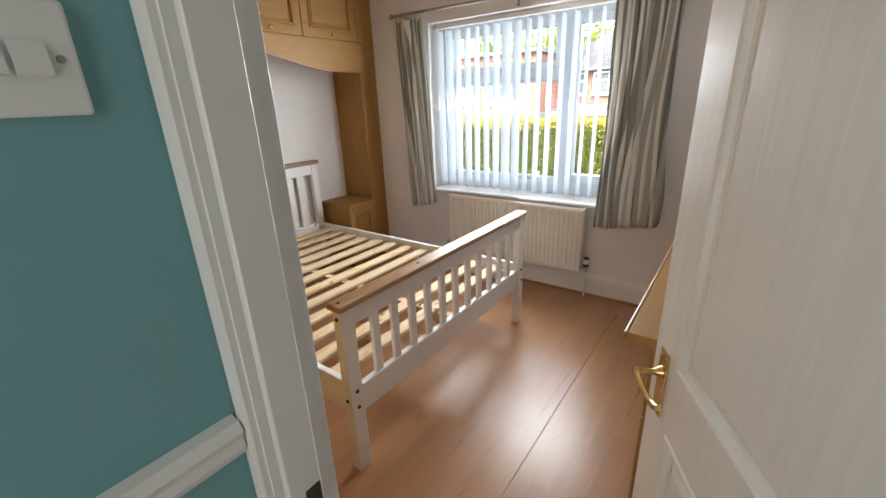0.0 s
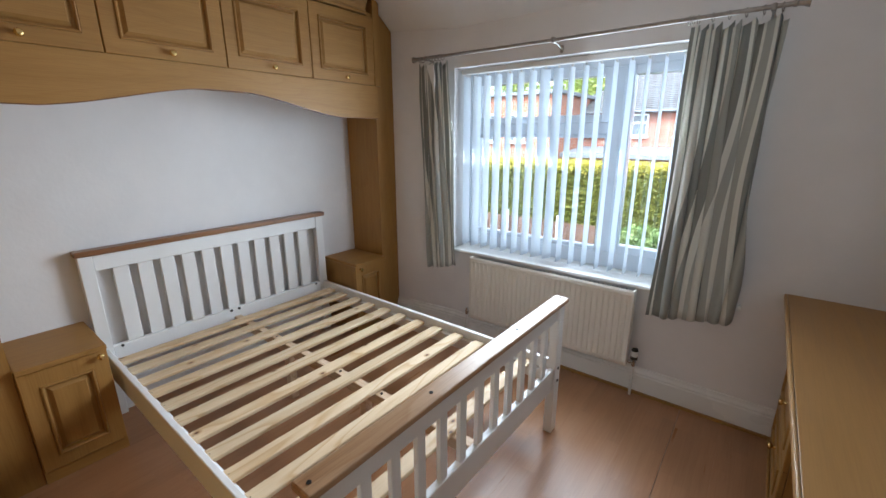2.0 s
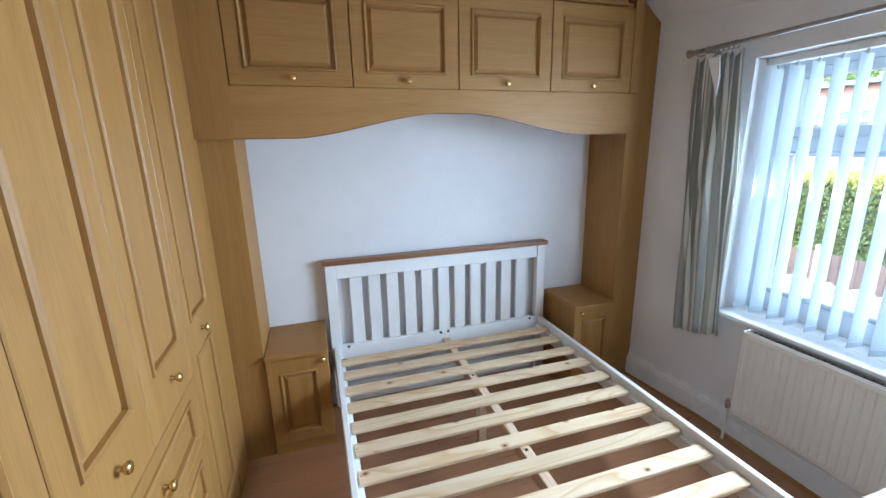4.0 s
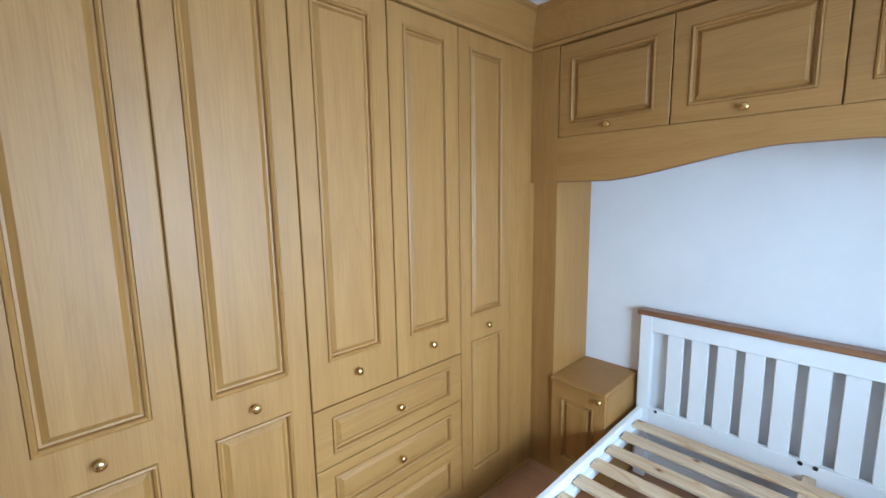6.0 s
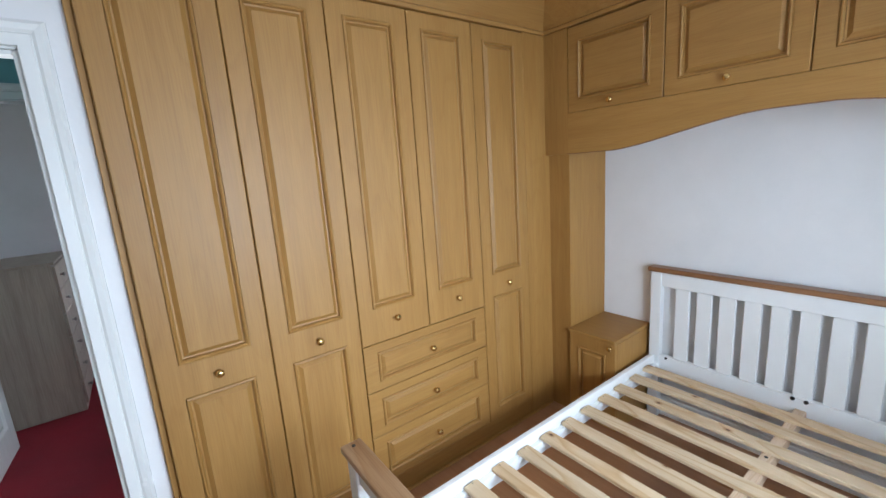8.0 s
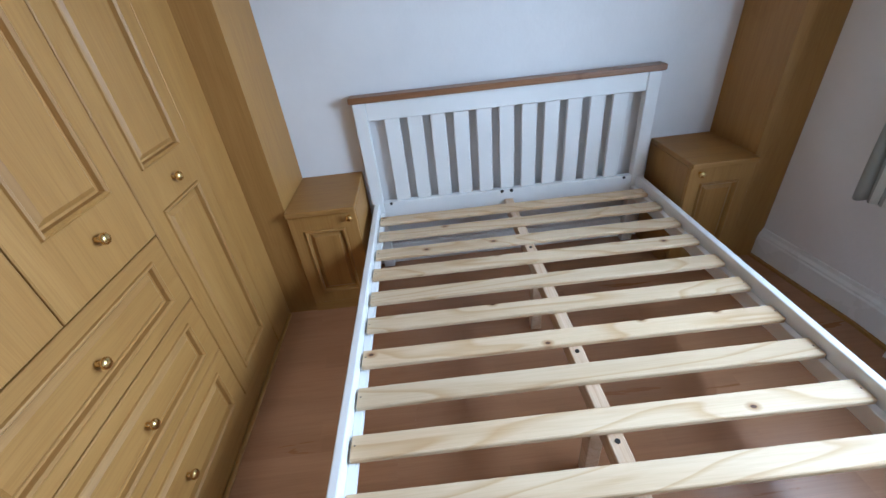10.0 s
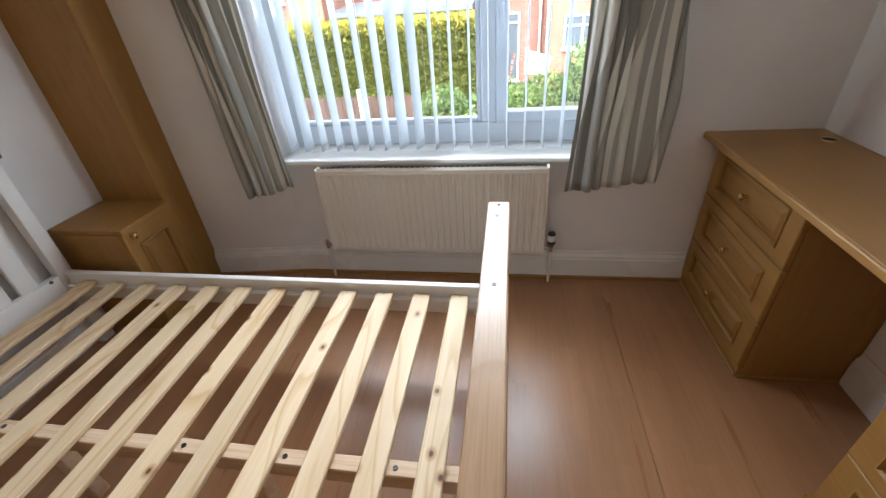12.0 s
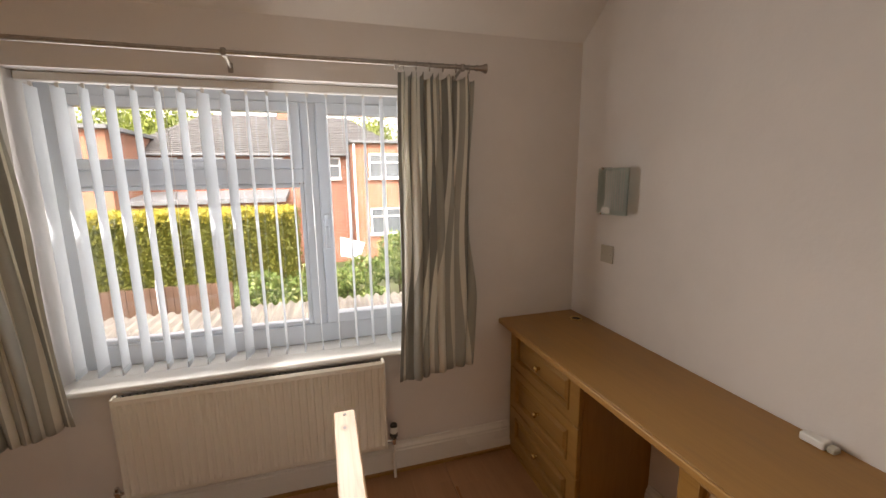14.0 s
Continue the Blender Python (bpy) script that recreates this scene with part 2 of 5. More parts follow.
def wood(name, axis, dark, mid, light, rough=0.4, grain=1.0, tint=0.12, knots=False, ring=0.0, pore=0.22, strips=False, loops=0.0):
    """Timber or veneer with its grain along axis: broad figure, fine pores, a tone for every piece."""
    mat, nt, p = material(name, rough)
    along = {"x": (0.9, 14, 14), "y": (14, 0.9, 14), "z": (14, 14, 0.9)}[axis]
    fine_s = {"x": (6, 260, 260), "y": (260, 6, 260), "z": (260, 260, 6)}[axis]
    v = coords(nt, along)
    figure = noise_tex(nt, v, 1.0 * grain, 6.0, 0.62, 0.9)
    f = coords(nt, fine_s)
    pores = noise_tex(nt, f, 1.0, 2.0, 0.6)
    col = ramp(nt, figure, [(0.28, dark), (0.5, mid), (0.74, light)])
    pore_c = ramp(nt, pores, [(0.36, tuple(c * 0.7 for c in mid)), (0.56, (1, 1, 1))])
    col = mix(nt, pore, col, pore_c, "MULTIPLY")
    if ring:
        w = nt.nodes.new("ShaderNodeTexWave")
        w.wave_type, w.bands_direction = "BANDS", {"x": "Y", "y": "X", "z": "X"}[axis]
        w.inputs["Scale"].default_value, w.inputs["Distortion"].default_value = 2.2, 9.0
        w.inputs["Detail"].default_value, w.inputs["Detail Scale"].default_value = 2.5, 0.7
        stretch = {"x": (0.5, 9, 9), "y": (9, 0.5, 9), "z": (9, 9, 0.5)}[axis]
        nt.links.new(coords(nt, stretch), w.inputs["Vector"])
        col = mix(nt, w.outputs["Fac"], col, mix(nt, ring, col, dark), "MIX")
    if loops:
        wide = {"x": (0.9, 6, 6), "y": (6, 0.9, 6), "z": (6, 6, 0.9)}[axis]
        field = noise_tex(nt, coords(nt, wide), 1.0, 1.5, 0.4, 0.3)
        rise = nt.nodes.new("ShaderNodeMath")
        rise.operation = "MULTIPLY"
        rise.inputs[1].default_value = 9.0
        nt.links.new(field, rise.inputs[0])
        saw = nt.nodes.new("ShaderNodeMath")
        saw.operation = "FRACT"
        nt.links.new(rise.outputs[0], saw.inputs[0])
        line = ramp(nt, saw.outputs[0], [(0.0, (1, 1, 1)), (0.7, (1, 1, 1)), (0.93, (0.78, 0.66, 0.50)), (1.0, (1, 1, 1))])
        col = mix(nt, loops, col, line, "MULTIPLY")
    if knots:
        vo = nt.nodes.new("ShaderNodeTexVoronoi")
        vo.inputs["Scale"].default_value = 1.0
        vo.voronoi_dimensions = "2D"
        nt.links.new(coords(nt, {"x": (3.0, 4.5, 4.5), "y": (4.5, 3.0, 4.5), "z": (4.5, 4.5, 3.0)}[axis]), vo.inputs["Vector"])
        k = ramp(nt, vo.outputs["Distance"], [(0.018, (0.12, 0.06, 0.03)), (0.03, (0.62, 0.47, 0.34)), (0.075, (1, 1, 1))])
        col = mix(nt, 1.0, col, k, "MULTIPLY")
    info = nt.nodes.new("ShaderNodeObjectInfo")
    pick = nt.nodes.new("ShaderNodeNewGeometry").outputs["Random Per Island"] if strips else info.outputs["Random"]
    tone = ramp(nt, pick, [(0.0, (1 - tint,) * 3), (1.0, (1.0, 1.0, 1.0))])
    col = mix(nt, 1.0, col, tone, "MULTIPLY")
    nt.links.new(col, p.inputs["Base Color"])
    bump(nt, p, pores, 0.08, 0.0008)
    rough_from(nt, p, figure, rough - 0.06, rough + 0.1)
    return mat


OAK = dict(dark=(0.305, 0.154, 0.034), mid=(0.347, 0.181, 0.042), light=(0.383, 0.206, 0.052), pore=0.14, loops=0.22)
M_OAK_Z = wood("oak_veneer_upright", "z", **OAK, rough=0.5, tint=0.06)
M_OAK_Y = wood("oak_veneer_level", "y", **OAK, rough=0.5, tint=0.06)
M_OAK_X = wood("oak_veneer_across", "x", **OAK, rough=0.5, tint=0.06)
M_WORKTOP = wood("oak_laminate_worktop", "y", dark=(0.325, 0.172, 0.052), mid=(0.36, 0.188, 0.053), light=(0.39, 0.208, 0.062), rough=0.38, grain=1.3, tint=0.03, pore=0.08)
M_PINE = wood("bare_pine", "y", dark=(0.58, 0.41, 0.23), mid=(0.665, 0.505, 0.315), light=(0.72, 0.575, 0.385), rough=0.55, knots=True, tint=0.14, pore=0.1, loops=0.8)
M_PINE_X = wood("bare_pine_beam", "x", dark=(0.56, 0.39, 0.24), mid=(0.65, 0.48, 0.32), light=(0.72, 0.56, 0.40), rough=0.6, knots=True, loops=0.5)
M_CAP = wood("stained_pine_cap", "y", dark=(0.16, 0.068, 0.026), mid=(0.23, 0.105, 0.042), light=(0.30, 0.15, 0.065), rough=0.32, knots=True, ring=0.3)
# same wood as M_CAP, lightened to paint in the window's sheen
M_FOOT_CAP = wood("sheen_toned_pine_cap", "y", dark=(0.30, 0.16, 0.075), mid=(0.40, 0.245, 0.13), light=(0.47, 0.31, 0.18), rough=0.34, knots=True, loops=0.6)
M_FLOOR = wood("beech_laminate", "y", dark=(0.335, 0.162, 0.074), mid=(0.37, 0.185, 0.087), light=(0.40, 0.207, 0.10), rough=0.28, grain=1.1, tint=0.13, pore=0.1, strips=True)
M_GAP = paint("floor_joint", (0.05, 0.03, 0.02), 0.8)
M_WALL = paint("white_wall_paint", (0.76, 0.735, 0.72), 0.75, 0.04, 0.4, 45.0, 0.002)
M_CEIL = paint("white_ceiling_paint", (0.8, 0.785, 0.77), 0.8, 0.03, 0.2)
M_GLOSS = paint("white_gloss_paint", (0.78, 0.77, 0.74), 0.25, 0.03, 0.06, 30.0)
M_BED = paint("white_satin_paint", (0.80, 0.79, 0.77), 0.38, 0.03, 0.08, 50.0)
M_UPVC = paint("white_plastic_frame", (0.70, 0.755, 0.82), 0.22, 0.01, 0.0)
M_PLASTIC = paint("white_plastic", (0.78, 0.78, 0.76), 0.3, 0.01, 0.0)
M_CREAM = paint("cream_plastic", (0.50, 0.475, 0.41), 0.35, 0.01, 0.0)
M_RAD = paint("cream_radiator_enamel", (0.76, 0.72, 0.64), 0.32, 0.02, 0.03)
M_TEAL = paint("teal_wall_paint", (0.19, 0.395, 0.415), 0.6, 0.05, 0.25, 60.0)
M_RED = paint("red_carpet", (0.30, 0.012, 0.022), 0.95, 0.15, 0.9, 400.0, 0.006)
M_BEIGE = wood("limed_chipboard", "z", dark=(0.36, 0.29, 0.22), mid=(0.44, 0.36, 0.28), light=(0.5, 0.42, 0.33), rough=0.5, tint=0.03)
# near-black: painted shade behind the radiator and in the grommet, and dark trim
M_DARK = paint("dark_shade_and_trim", (0.03, 0.025, 0.02), 0.8)


def metal(name, col, rough):
    mat, nt, p = material(name, rough, 1.0)
    v = coords(nt, (1, 1, 1))
    n = noise_tex(nt, v, 60.0, 4.0)
    nt.links.new(ramp(nt, n, [(0.3, tuple(c * 0.75 for c in col)), (0.7, col)]), p.inputs["Base Color"])
    rough_from(nt, p, n, max(0.05, rough - 0.08), rough + 0.12)
    return mat


M_BRASS = metal("polished_brass", (0.78, 0.55, 0.22), 0.2)
M_STEEL = metal("brushed_nickel", (0.42, 0.39, 0.36), 0.32)
M_BOLT = metal("dark_steel", (0.10, 0.095, 0.09), 0.4)
M_CHROME = metal("chrome", (0.75, 0.75, 0.75), 0.15)


def glass_mat(name, rough=0.0, col=(1, 1, 1)):
    mat, nt, p = material(name, rough)
    p.inputs["Base Color"].default_value = (*col, 1)
    p.inputs["Transmission Weight"].default_value, p.inputs["IOR"].default_value = 1.0, 1.45
    return mat


M_GLASS = glass_mat("clear_glass")
M_FROST = glass_mat("green_frosted_glass", 0.4, (0.50, 0.60, 0.55))


def cloth(name, col, through, stripes=None, rough=0.9):
    """Cloth that lets part of the light through."""
    mat, nt, p = material(name, rough)
    out = nt.nodes["Material Output"]
    tr = nt.nodes.new("ShaderNodeBsdfTranslucent")
    ms = nt.nodes.new("ShaderNodeMixShader")
    ms.inputs[0].default_value = through
    weave = noise_tex(nt, coords(nt, (1, 1, 1), False), 500.0, 2.0)
    if stripes:
        uv = nt.nodes.new("ShaderNodeUVMap")
        sep = nt.nodes.new("ShaderNodeSeparateXYZ")
        nt.links.new(uv.outputs[0], sep.inputs[0])
        r = ramp(nt, sep.outputs[0], stripes)
        r.node.color_ramp.interpolation = "CONSTANT"
        base = mix(nt, 0.25, r, ramp(nt, weave, [(0.3, (0.7, 0.7, 0.7)), (0.7, (1, 1, 1))]), "MULTIPLY")
    else:
        base = ramp(nt, weave, [(0.3, tuple(c * 0.9 for c in col)), (0.7, col)])
    nt.links.new(base, p.inputs["Base Color"])
    nt.links.new(base, tr.inputs["Color"])
    bump(nt, p, weave, 0.15, 0.001)
    nt.links.new(p.outputs[0], ms.inputs[1])
    nt.links.new(tr.outputs[0], ms.inputs[2])
    nt.links.new(ms.outputs[0], out.inputs["Surface"])
    return mat


GREY, CREAM, SAGE = (0.27, 0.28, 0.26), (0.80, 0.80, 0.74), (0.44, 0.45, 0.415)
rng = random.Random(17)
BANDS, u0 = [], 0.0
while u0 < 1.0 and len(BANDS) < 31:
    for tone_ in (GREY, CREAM, SAGE, CREAM):
        BANDS.append((u0, tone_))
        u0 += rng.uniform(0.018, 0.03) if tone_ is CREAM else rng.uniform(0.03, 0.062)
BANDS = [b for b in BANDS if b[0] < 1.0][:31]
M_CURTAIN = cloth("striped_curtain_cloth", GREY, 0.25, BANDS, 0.42)
M_BLIND = cloth("white_blind_cloth", (0.86, 0.90, 0.94), 0.5)

# ---- the bedroom's plan ----
XW, XE, YN, YS = -3.065, 0.218, 3.045, 0.492     # walls; YS is the door's wall
ZC, ZN = 2.45, 2.185                             # ceiling, and the height at which it slopes down to the window wall
YSL = 2.70                                      # where the slope begins
W, U = 0.550, -2.66                             # fronts of the wardrobes and of the units round the bed
WX0, WX1, WZ0, WZ1 = -2.19, -0.60, 0.675, 1.938  # window opening
DX0, DX1, DZ = -0.488, 0.216, 1.985              # door opening
HX0 = -0.52                                     # the landing's wall
OUT = 3.34                                      # outside face of the window wall


BENT_X, BENT_Y = -2.73, 2.985                   # where the window wall meets the column, a little out of square


def slope_z(y):
    return min(ZC, ZC - (y - YSL) * (ZC - ZN) / (YN - YSL))


# ---- structure ----
bm = box(XW - 0.1, XE + 0.1, -0.05, OUT, -0.12, -0.012)
solid("floor_base", bm, M_GAP, "dark underlay beneath the laminate floor", "floor", kind="structure")

bm = prism([(XW - 0.2, OUT), (WX0, OUT), (WX0, YN), (BENT_X, BENT_Y), (XW - 0.2, BENT_Y)], "z", -0.3, 2.6)
box(WX1, XE + 0.2, YN, OUT, -0.3, 2.6, bm=bm)
box(WX0, WX1, YN, OUT, -0.3, WZ0 - 0.03, bm=bm)
box(WX0, WX1, YN, OUT, WZ1, 2.6, bm=bm)
solid("wall_north", bm, M_WALL, "white painted plaster wall with a window opening", "wall", kind="structure")
solid("wall_west", box(XW - 0.2, XW, -0.3, YN, -0.3, 2.6), M_WALL, "white painted plaster wall behind the bed", "wall", kind="structure")
solid("wall_east", box(XE, XE + 0.2, 0.375, YN, -0.3, 2.6), M_WALL, "white painted plaster wall beside the desk", "wall", kind="structure")
bm = box(-0.6065, DX0 - 0.03, 0.412, YS, -0.05, 2.6)
box(DX0 - 0.03, DX1 + 0.03, 0.412, YS, DZ + 0.03, 2.6, bm=bm)
solid("wall_south", bm, M_WALL, "white painted wall over the bedroom door", "wall", kind="structure")
bm = box(HX0 - 0.0865, HX0, -0.65, 0.412, -0.05, 2.6)
solid("wall_landing_west", bm, M_TEAL, "teal painted landing wall", "wall", kind="structure")
solid("wall_wardrobe_back", box(XW, HX0 - 0.07, -0.15, -0.05, -0.05, 2.6), M_WALL, "plain wall behind the wardrobes", "wall", kind="structure")
solid("wall_landing_east", box(1.2, 1.3, -0.65, 0.412, -0.05, 2.6), M_TEAL, "teal painted landing wall", "wall", kind="structure")
solid("wall_landing_north", box(XE + 0.2, 1.3, 0.412, 0.475, -0.05, 2.6), M_TEAL, "teal painted landing wall", "wall", kind="structure")

# a softly rounded meeting of slope and flat
prof = [(-2.9, ZC), (YSL - 0.06, ZC), (YSL, ZC - 0.012), (YSL + 0.05, ZC - 0.045), (YN, ZN), (OUT, ZN), (OUT, ZC + 0.1), (-2.9, ZC + 0.1)]
solid("ceiling", prism(prof, "x", -3.4, 1.4), M_CEIL, "white painted ceiling sloping down over the window", "ceiling", kind="structure")


def skirting(name, x0, y0, x1, y1, nx, ny, h=0.16, d=0.022):
    """A moulded board along the wall from (x0, y0) to (x1, y1), standing out towards (nx, ny)."""
    prof = [(0, 0), (d, 0), (d, h * 0.72), (d * 0.8, h * 0.76), (d * 0.85, h * 0.82), (d * 0.45, h * 0.9), (d * 0.3, h), (0, h)]
    bm = bmesh.new()
    rings = [[bm.verts.new((x + nx * p, y + ny * p, z)) for p, z in prof] for x, y in ((x0, y0), (x1, y1))]
    for i in range(len(prof)):
        j = (i + 1) % len(prof)
        bm.faces.new((rings[0][i], rings[0][j], rings[1][j], rings[1][i]))
    bm.faces.new(rings[0])
    bm.faces.new(rings[1])
    solid(name, bm, M_GLOSS, "white glossy moulded skirting board", "skirting board", kind="structure")


skirting("baseboard_north", WX0, YN, -0.16, YN, 0, -1)
skirting("baseboard_north_west", BENT_X, BENT_Y, WX0, YN, 0.11, -0.994)
skirting("baseboard_east", XE, 1.95, XE, 2.40, -1, 0)
skirting("baseboard_west", XW, 1.0, XW, 2.5, 1, 0)
# thin beech beading at the foot of the boards
solid("trim_north", prism([(BENT_X, BENT_Y - 0.036), (WX0, YN - 0.036), (-0.16, YN - 0.036), (-0.16, YN - 0.022), (WX0, YN - 0.022), (BENT_X, BENT_Y - 0.022)], "z", 0, 0.014), M_OAK_X, "thin beech edge strip along the skirting", "trim", kind="structure")
solid("trim_wardrobe", box(U - 0.02, -0.61, W - 0.005, W + 0.012, 0, 0.014, 0.004), M_OAK_X, "thin beech edge strip along the wardrobes", "trim", kind="structure")

# window: frame, panes, sill
FY = 3.24   # face of the window frame
win = thing("window_1", (-1.48, FY, WZ0), "white plastic double-glazed window with a top light and a side casement", "window", kind="structure")
F0, F1 = FY, FY + 0.07
bm = box(WX0, WX0 + 0.06, F0, F1, WZ0, WZ1, 0.004)
part("jamb", bm, M_UPVC, win)
part("jamb", box(WX1 - 0.055, WX1, F0, F1, WZ0, WZ1, 0.004), M_UPVC, win)
part("head", box(WX0 + 0.06, WX1 - 0.055, F0, F1, WZ1 - 0.06, WZ1, 0.004), M_UPVC, win)
part("bottom_rail", box(WX0 + 0.06, WX1 - 0.055, F0, F1, WZ0 + 0.005, WZ0 + 0.105, 0.004), M_UPVC, win)
MX0, MX1 = -1.185, -1.115
part("mullion", box(MX0, MX1, F0, F1, WZ0 + 0.105, WZ1 - 0.06, 0.004), M_UPVC, win)
TZ0, TZ1 = 1.503, 1.572
part("transom", box(WX0 + 0.06, MX0, F0, F1, TZ0, TZ1, 0.004), M_UPVC, win)


def sash(name, x0, x1, z0, z1, wid, proud):
    bm = bmesh.new()
    y0, y1 = F0 - proud, F1 - 0.012
    for a in ((x0, x0 + wid, z0, z1), (x1 - wid, x1, z0, z1), (x0 + wid, x1 - wid, z0, z0 + wid), (x0 + wid, x1 - wid, z1 - wid, z1)):
        box(a[0], a[1], y0, y1, a[2], a[3], 0.005, bm)
    s = part(name, bm, M_UPVC, win)
    pane = part("pane", box(x0 + wid - 0.005, x1 - wid + 0.005, FY + 0.025, FY + 0.031, z0 + wid - 0.005, z1 - wid + 0.005), M_GLASS, s, "clear window glass")
    pane.visible_shadow = False
    return s


part_top = sash("top_light", WX0 + 0.06, MX0, TZ1, WZ1 - 0.06, 0.045, 0.014)
sash("fixed_light", WX0 + 0.06, MX0, WZ0 + 0.105, TZ0, 0.022, -0.01)
casement = sash("casement", MX1, WX1 - 0.055, WZ0 + 0.105, WZ1 - 0.06, 0.052, 0.014)
hb = box(-1.10, -1.078, F0 - 0.03, F0 - 0.014, 1.23, 1.35, 0.003)
box(-1.098, -1.082, F0 - 0.05, F0 - 0.03, 1.27, 1.29, 0.003, hb)
box(-1.10, -1.08, F0 - 0.058, F0 - 0.046, 1.18, 1.29, 0.004, hb)
part("window_handle", hb, M_UPVC, casement, "white lever window handle")
hb = box(-1.72, -1.60, F0 - 0.03, F0 - 0.014, 1.582, 1.602, 0.003)
box(-1.73, -1.63, F0 - 0.052, F0 - 0.04, 1.58, 1.598, 0.004, hb)
part("window_handle", hb, M_UPVC, part_top, "white lever window handle")
bm = prism([(YN - 0.030, WZ0 - 0.024), (YN - 0.034, WZ0 - 0.014), (YN - 0.030, WZ0 - 0.004), (YN - 0.024, WZ0), (F0 + 0.02, WZ0), (F0 + 0.02, WZ0 - 0.028)], "x", WX0, WX1)
sill = solid("sill_1", bm, M_GLOSS, "white painted window sill", "window sill", kind="structure")

# door lining and architraves
bm = box(DX0 - 0.03, DX0, 0.412, YS, 0, DZ + 0.03)
box(DX1, DX1 + 0.03, 0.412, YS, 0, DZ + 0.03, bm=bm)
box(DX0, DX1, 0.412, YS, DZ, DZ + 0.03, bm=bm)
box(DX0, DX0 + 0.012, 0.424, 0.476, 0, DZ, 0.002, bm)
box(DX1 - 0.012, DX1, 0.424, 0.476, 0, DZ, 0.002, bm)
box(DX0 + 0.012, DX1 - 0.012, 0.424, 0.476, DZ - 0.012, DZ, 0.002, bm)
lining = solid("door_frame_1", bm, M_GLOSS, "white glossy painted door lining with a stop bead", "door frame", kind="structure")


def architrave(name, x0, x1, ztop, y, ny, wid, mat=None, legs=(True, True), base=0.0, plain=False):
    """A moulded surround of a door opening on the wall face y, standing out along ny."""
    prof = [(0.0, 0.0), (0.0, 0.019), (0.001, 0.02), (wid * 0.45, 0.02), (wid * 0.5, 0.014), (wid * 0.62, 0.023), (wid * 0.85, 0.027), (wid, 0.018), (wid, 0.0)]
    if plain:
        prof = [(0.0, 0.0), (0.0, 0.008), (0.003, 0.012), (wid * 0.7, 0.013), (wid * 0.9, 0.010), (wid, 0.004), (wid, 0.0)]
    bm = bmesh.new()
    path = []
    if legs[0]:
        path.append(((x0, base), (-1, 0)))
    path += [((x0, ztop), (-1, 1)), ((x1, ztop), (1, 1))]
    if legs[1]:
        path.append(((x1, base), (1, 0)))
    rings = []
    for (x, z), (dx, dz) in path:
        if not legs[0] and (dx, dz) == (-1, 1):
            dx = 0
        if not legs[1] and (dx, dz) == (1, 1):
            dx = 0
        rings.append([bm.verts.new((x + dx * p, y + ny * q, z + dz * p)) for p, q in prof])
    for a, b in zip(rings, rings[1:]):
        for i in range(len(prof)):
            j = (i + 1) % len(prof)
            bm.faces.new((a[i], a[j], b[j], b[i]))
    bm.faces.new(rings[0])
    bm.faces.new(rings[-1])
    return solid(name, bm, mat or M_GLOSS, "white glossy moulded door architrave", "architrave", kind="structure")


architrave("architrave_room", DX0 - 0.005, DX1 + 0.028, DZ + 0.005, YS, 1, 0.068, legs=(True, False))
architrave("architrave_landing", DX0 - 0.005, DX1 + 0.005, DZ + 0.005, 0.412, -1, 0.027, plain=True)
strike = box(DX0 + 0.012, DX0 + 0.0135, 0.448, 0.472, 0.79, 0.86)
ORIGIN[lining] = Vector((0, 0, 0))
part("strike_plate", strike, M_BOLT, lining, "dark worn steel strike plate")

# landing and the room across it
solid("floor_landing", box(HX0 - 0.07, 1.3, -2.9, 0.40, -0.12, -0.004), M_RED, "deep red carpet on the landing and the far room", "carpet", kind="structure")
solid("threshold_strip", prism([(0.41, -0.004), (0.415, 0.004), (0.43, 0.007), (0.445, 0.004), (0.45, -0.004)], "x", DX0, DX1), M_BRASS, "brass threshold strip between carpet and laminate", "threshold", kind="structure")
bm = prism([(HX0, 0.957), (HX0 + 0.012, 0.96), (HX0 + 0.02, 0.974), (HX0 + 0.018, 0.987), (HX0 + 0.024, 0.999), (HX0 + 0.016, 1.012), (HX0, 1.015)], "y", -0.65, 0.397)
# prism along y takes (x, z)
solid("dado_rail", bm, M_GLOSS, "white moulded dado rail on the teal wall", "dado rail", kind="structure")
FX0, FX1 = -0.50, 0.25
bm = box(HX0 - 0.07, FX0 - 0.03, -0.75, -0.65, -0.05, 2.6)
box(FX1 + 0.03, 1.3, -0.75, -0.65, -0.05, 2.6, bm=bm)
box(FX0 - 0.03, FX1 + 0.03, -0.75, -0.65, 2.06, 2.6, bm=bm)
solid("wall_landing_south", bm, M_TEAL, "teal painted landing wall over the far door", "wall", kind="structure")
bm = box(FX0 - 0.03, FX0, -0.75, -0.65, 0, 2.06)
box(FX1, FX1 + 0.03, -0.75, -0.65, 0, 2.06, bm=bm)
box(FX0, FX1, -0.75, -0.65, 2.03, 2.06, bm=bm)
solid("door_frame_2", bm, M_GLOSS, "white painted lining of the far door", "door frame", kind="structure")
architrave("architrave_far", FX0 - 0.005, FX1 + 0.005, 2.035, -0.65, 1, 0.07)
solid("wall_far_room_south", box(-2.2, 1.4, -2.95, -2.85, -0.05, 2.6), M_WALL, "white painted wall of the far room", "wall", kind="structure")
solid("wall_far_room_east", box(0.62, 0.72, -2.85, -0.75, -0.05, 2.6), M_WALL, "white painted wall of the far room", "wall", kind="structure")
# unseen wall; its opening is made up to hold the far room's lamp
bm = box(-2.2, -2.1, -2.85, -2.32, -0.05, 2.6)
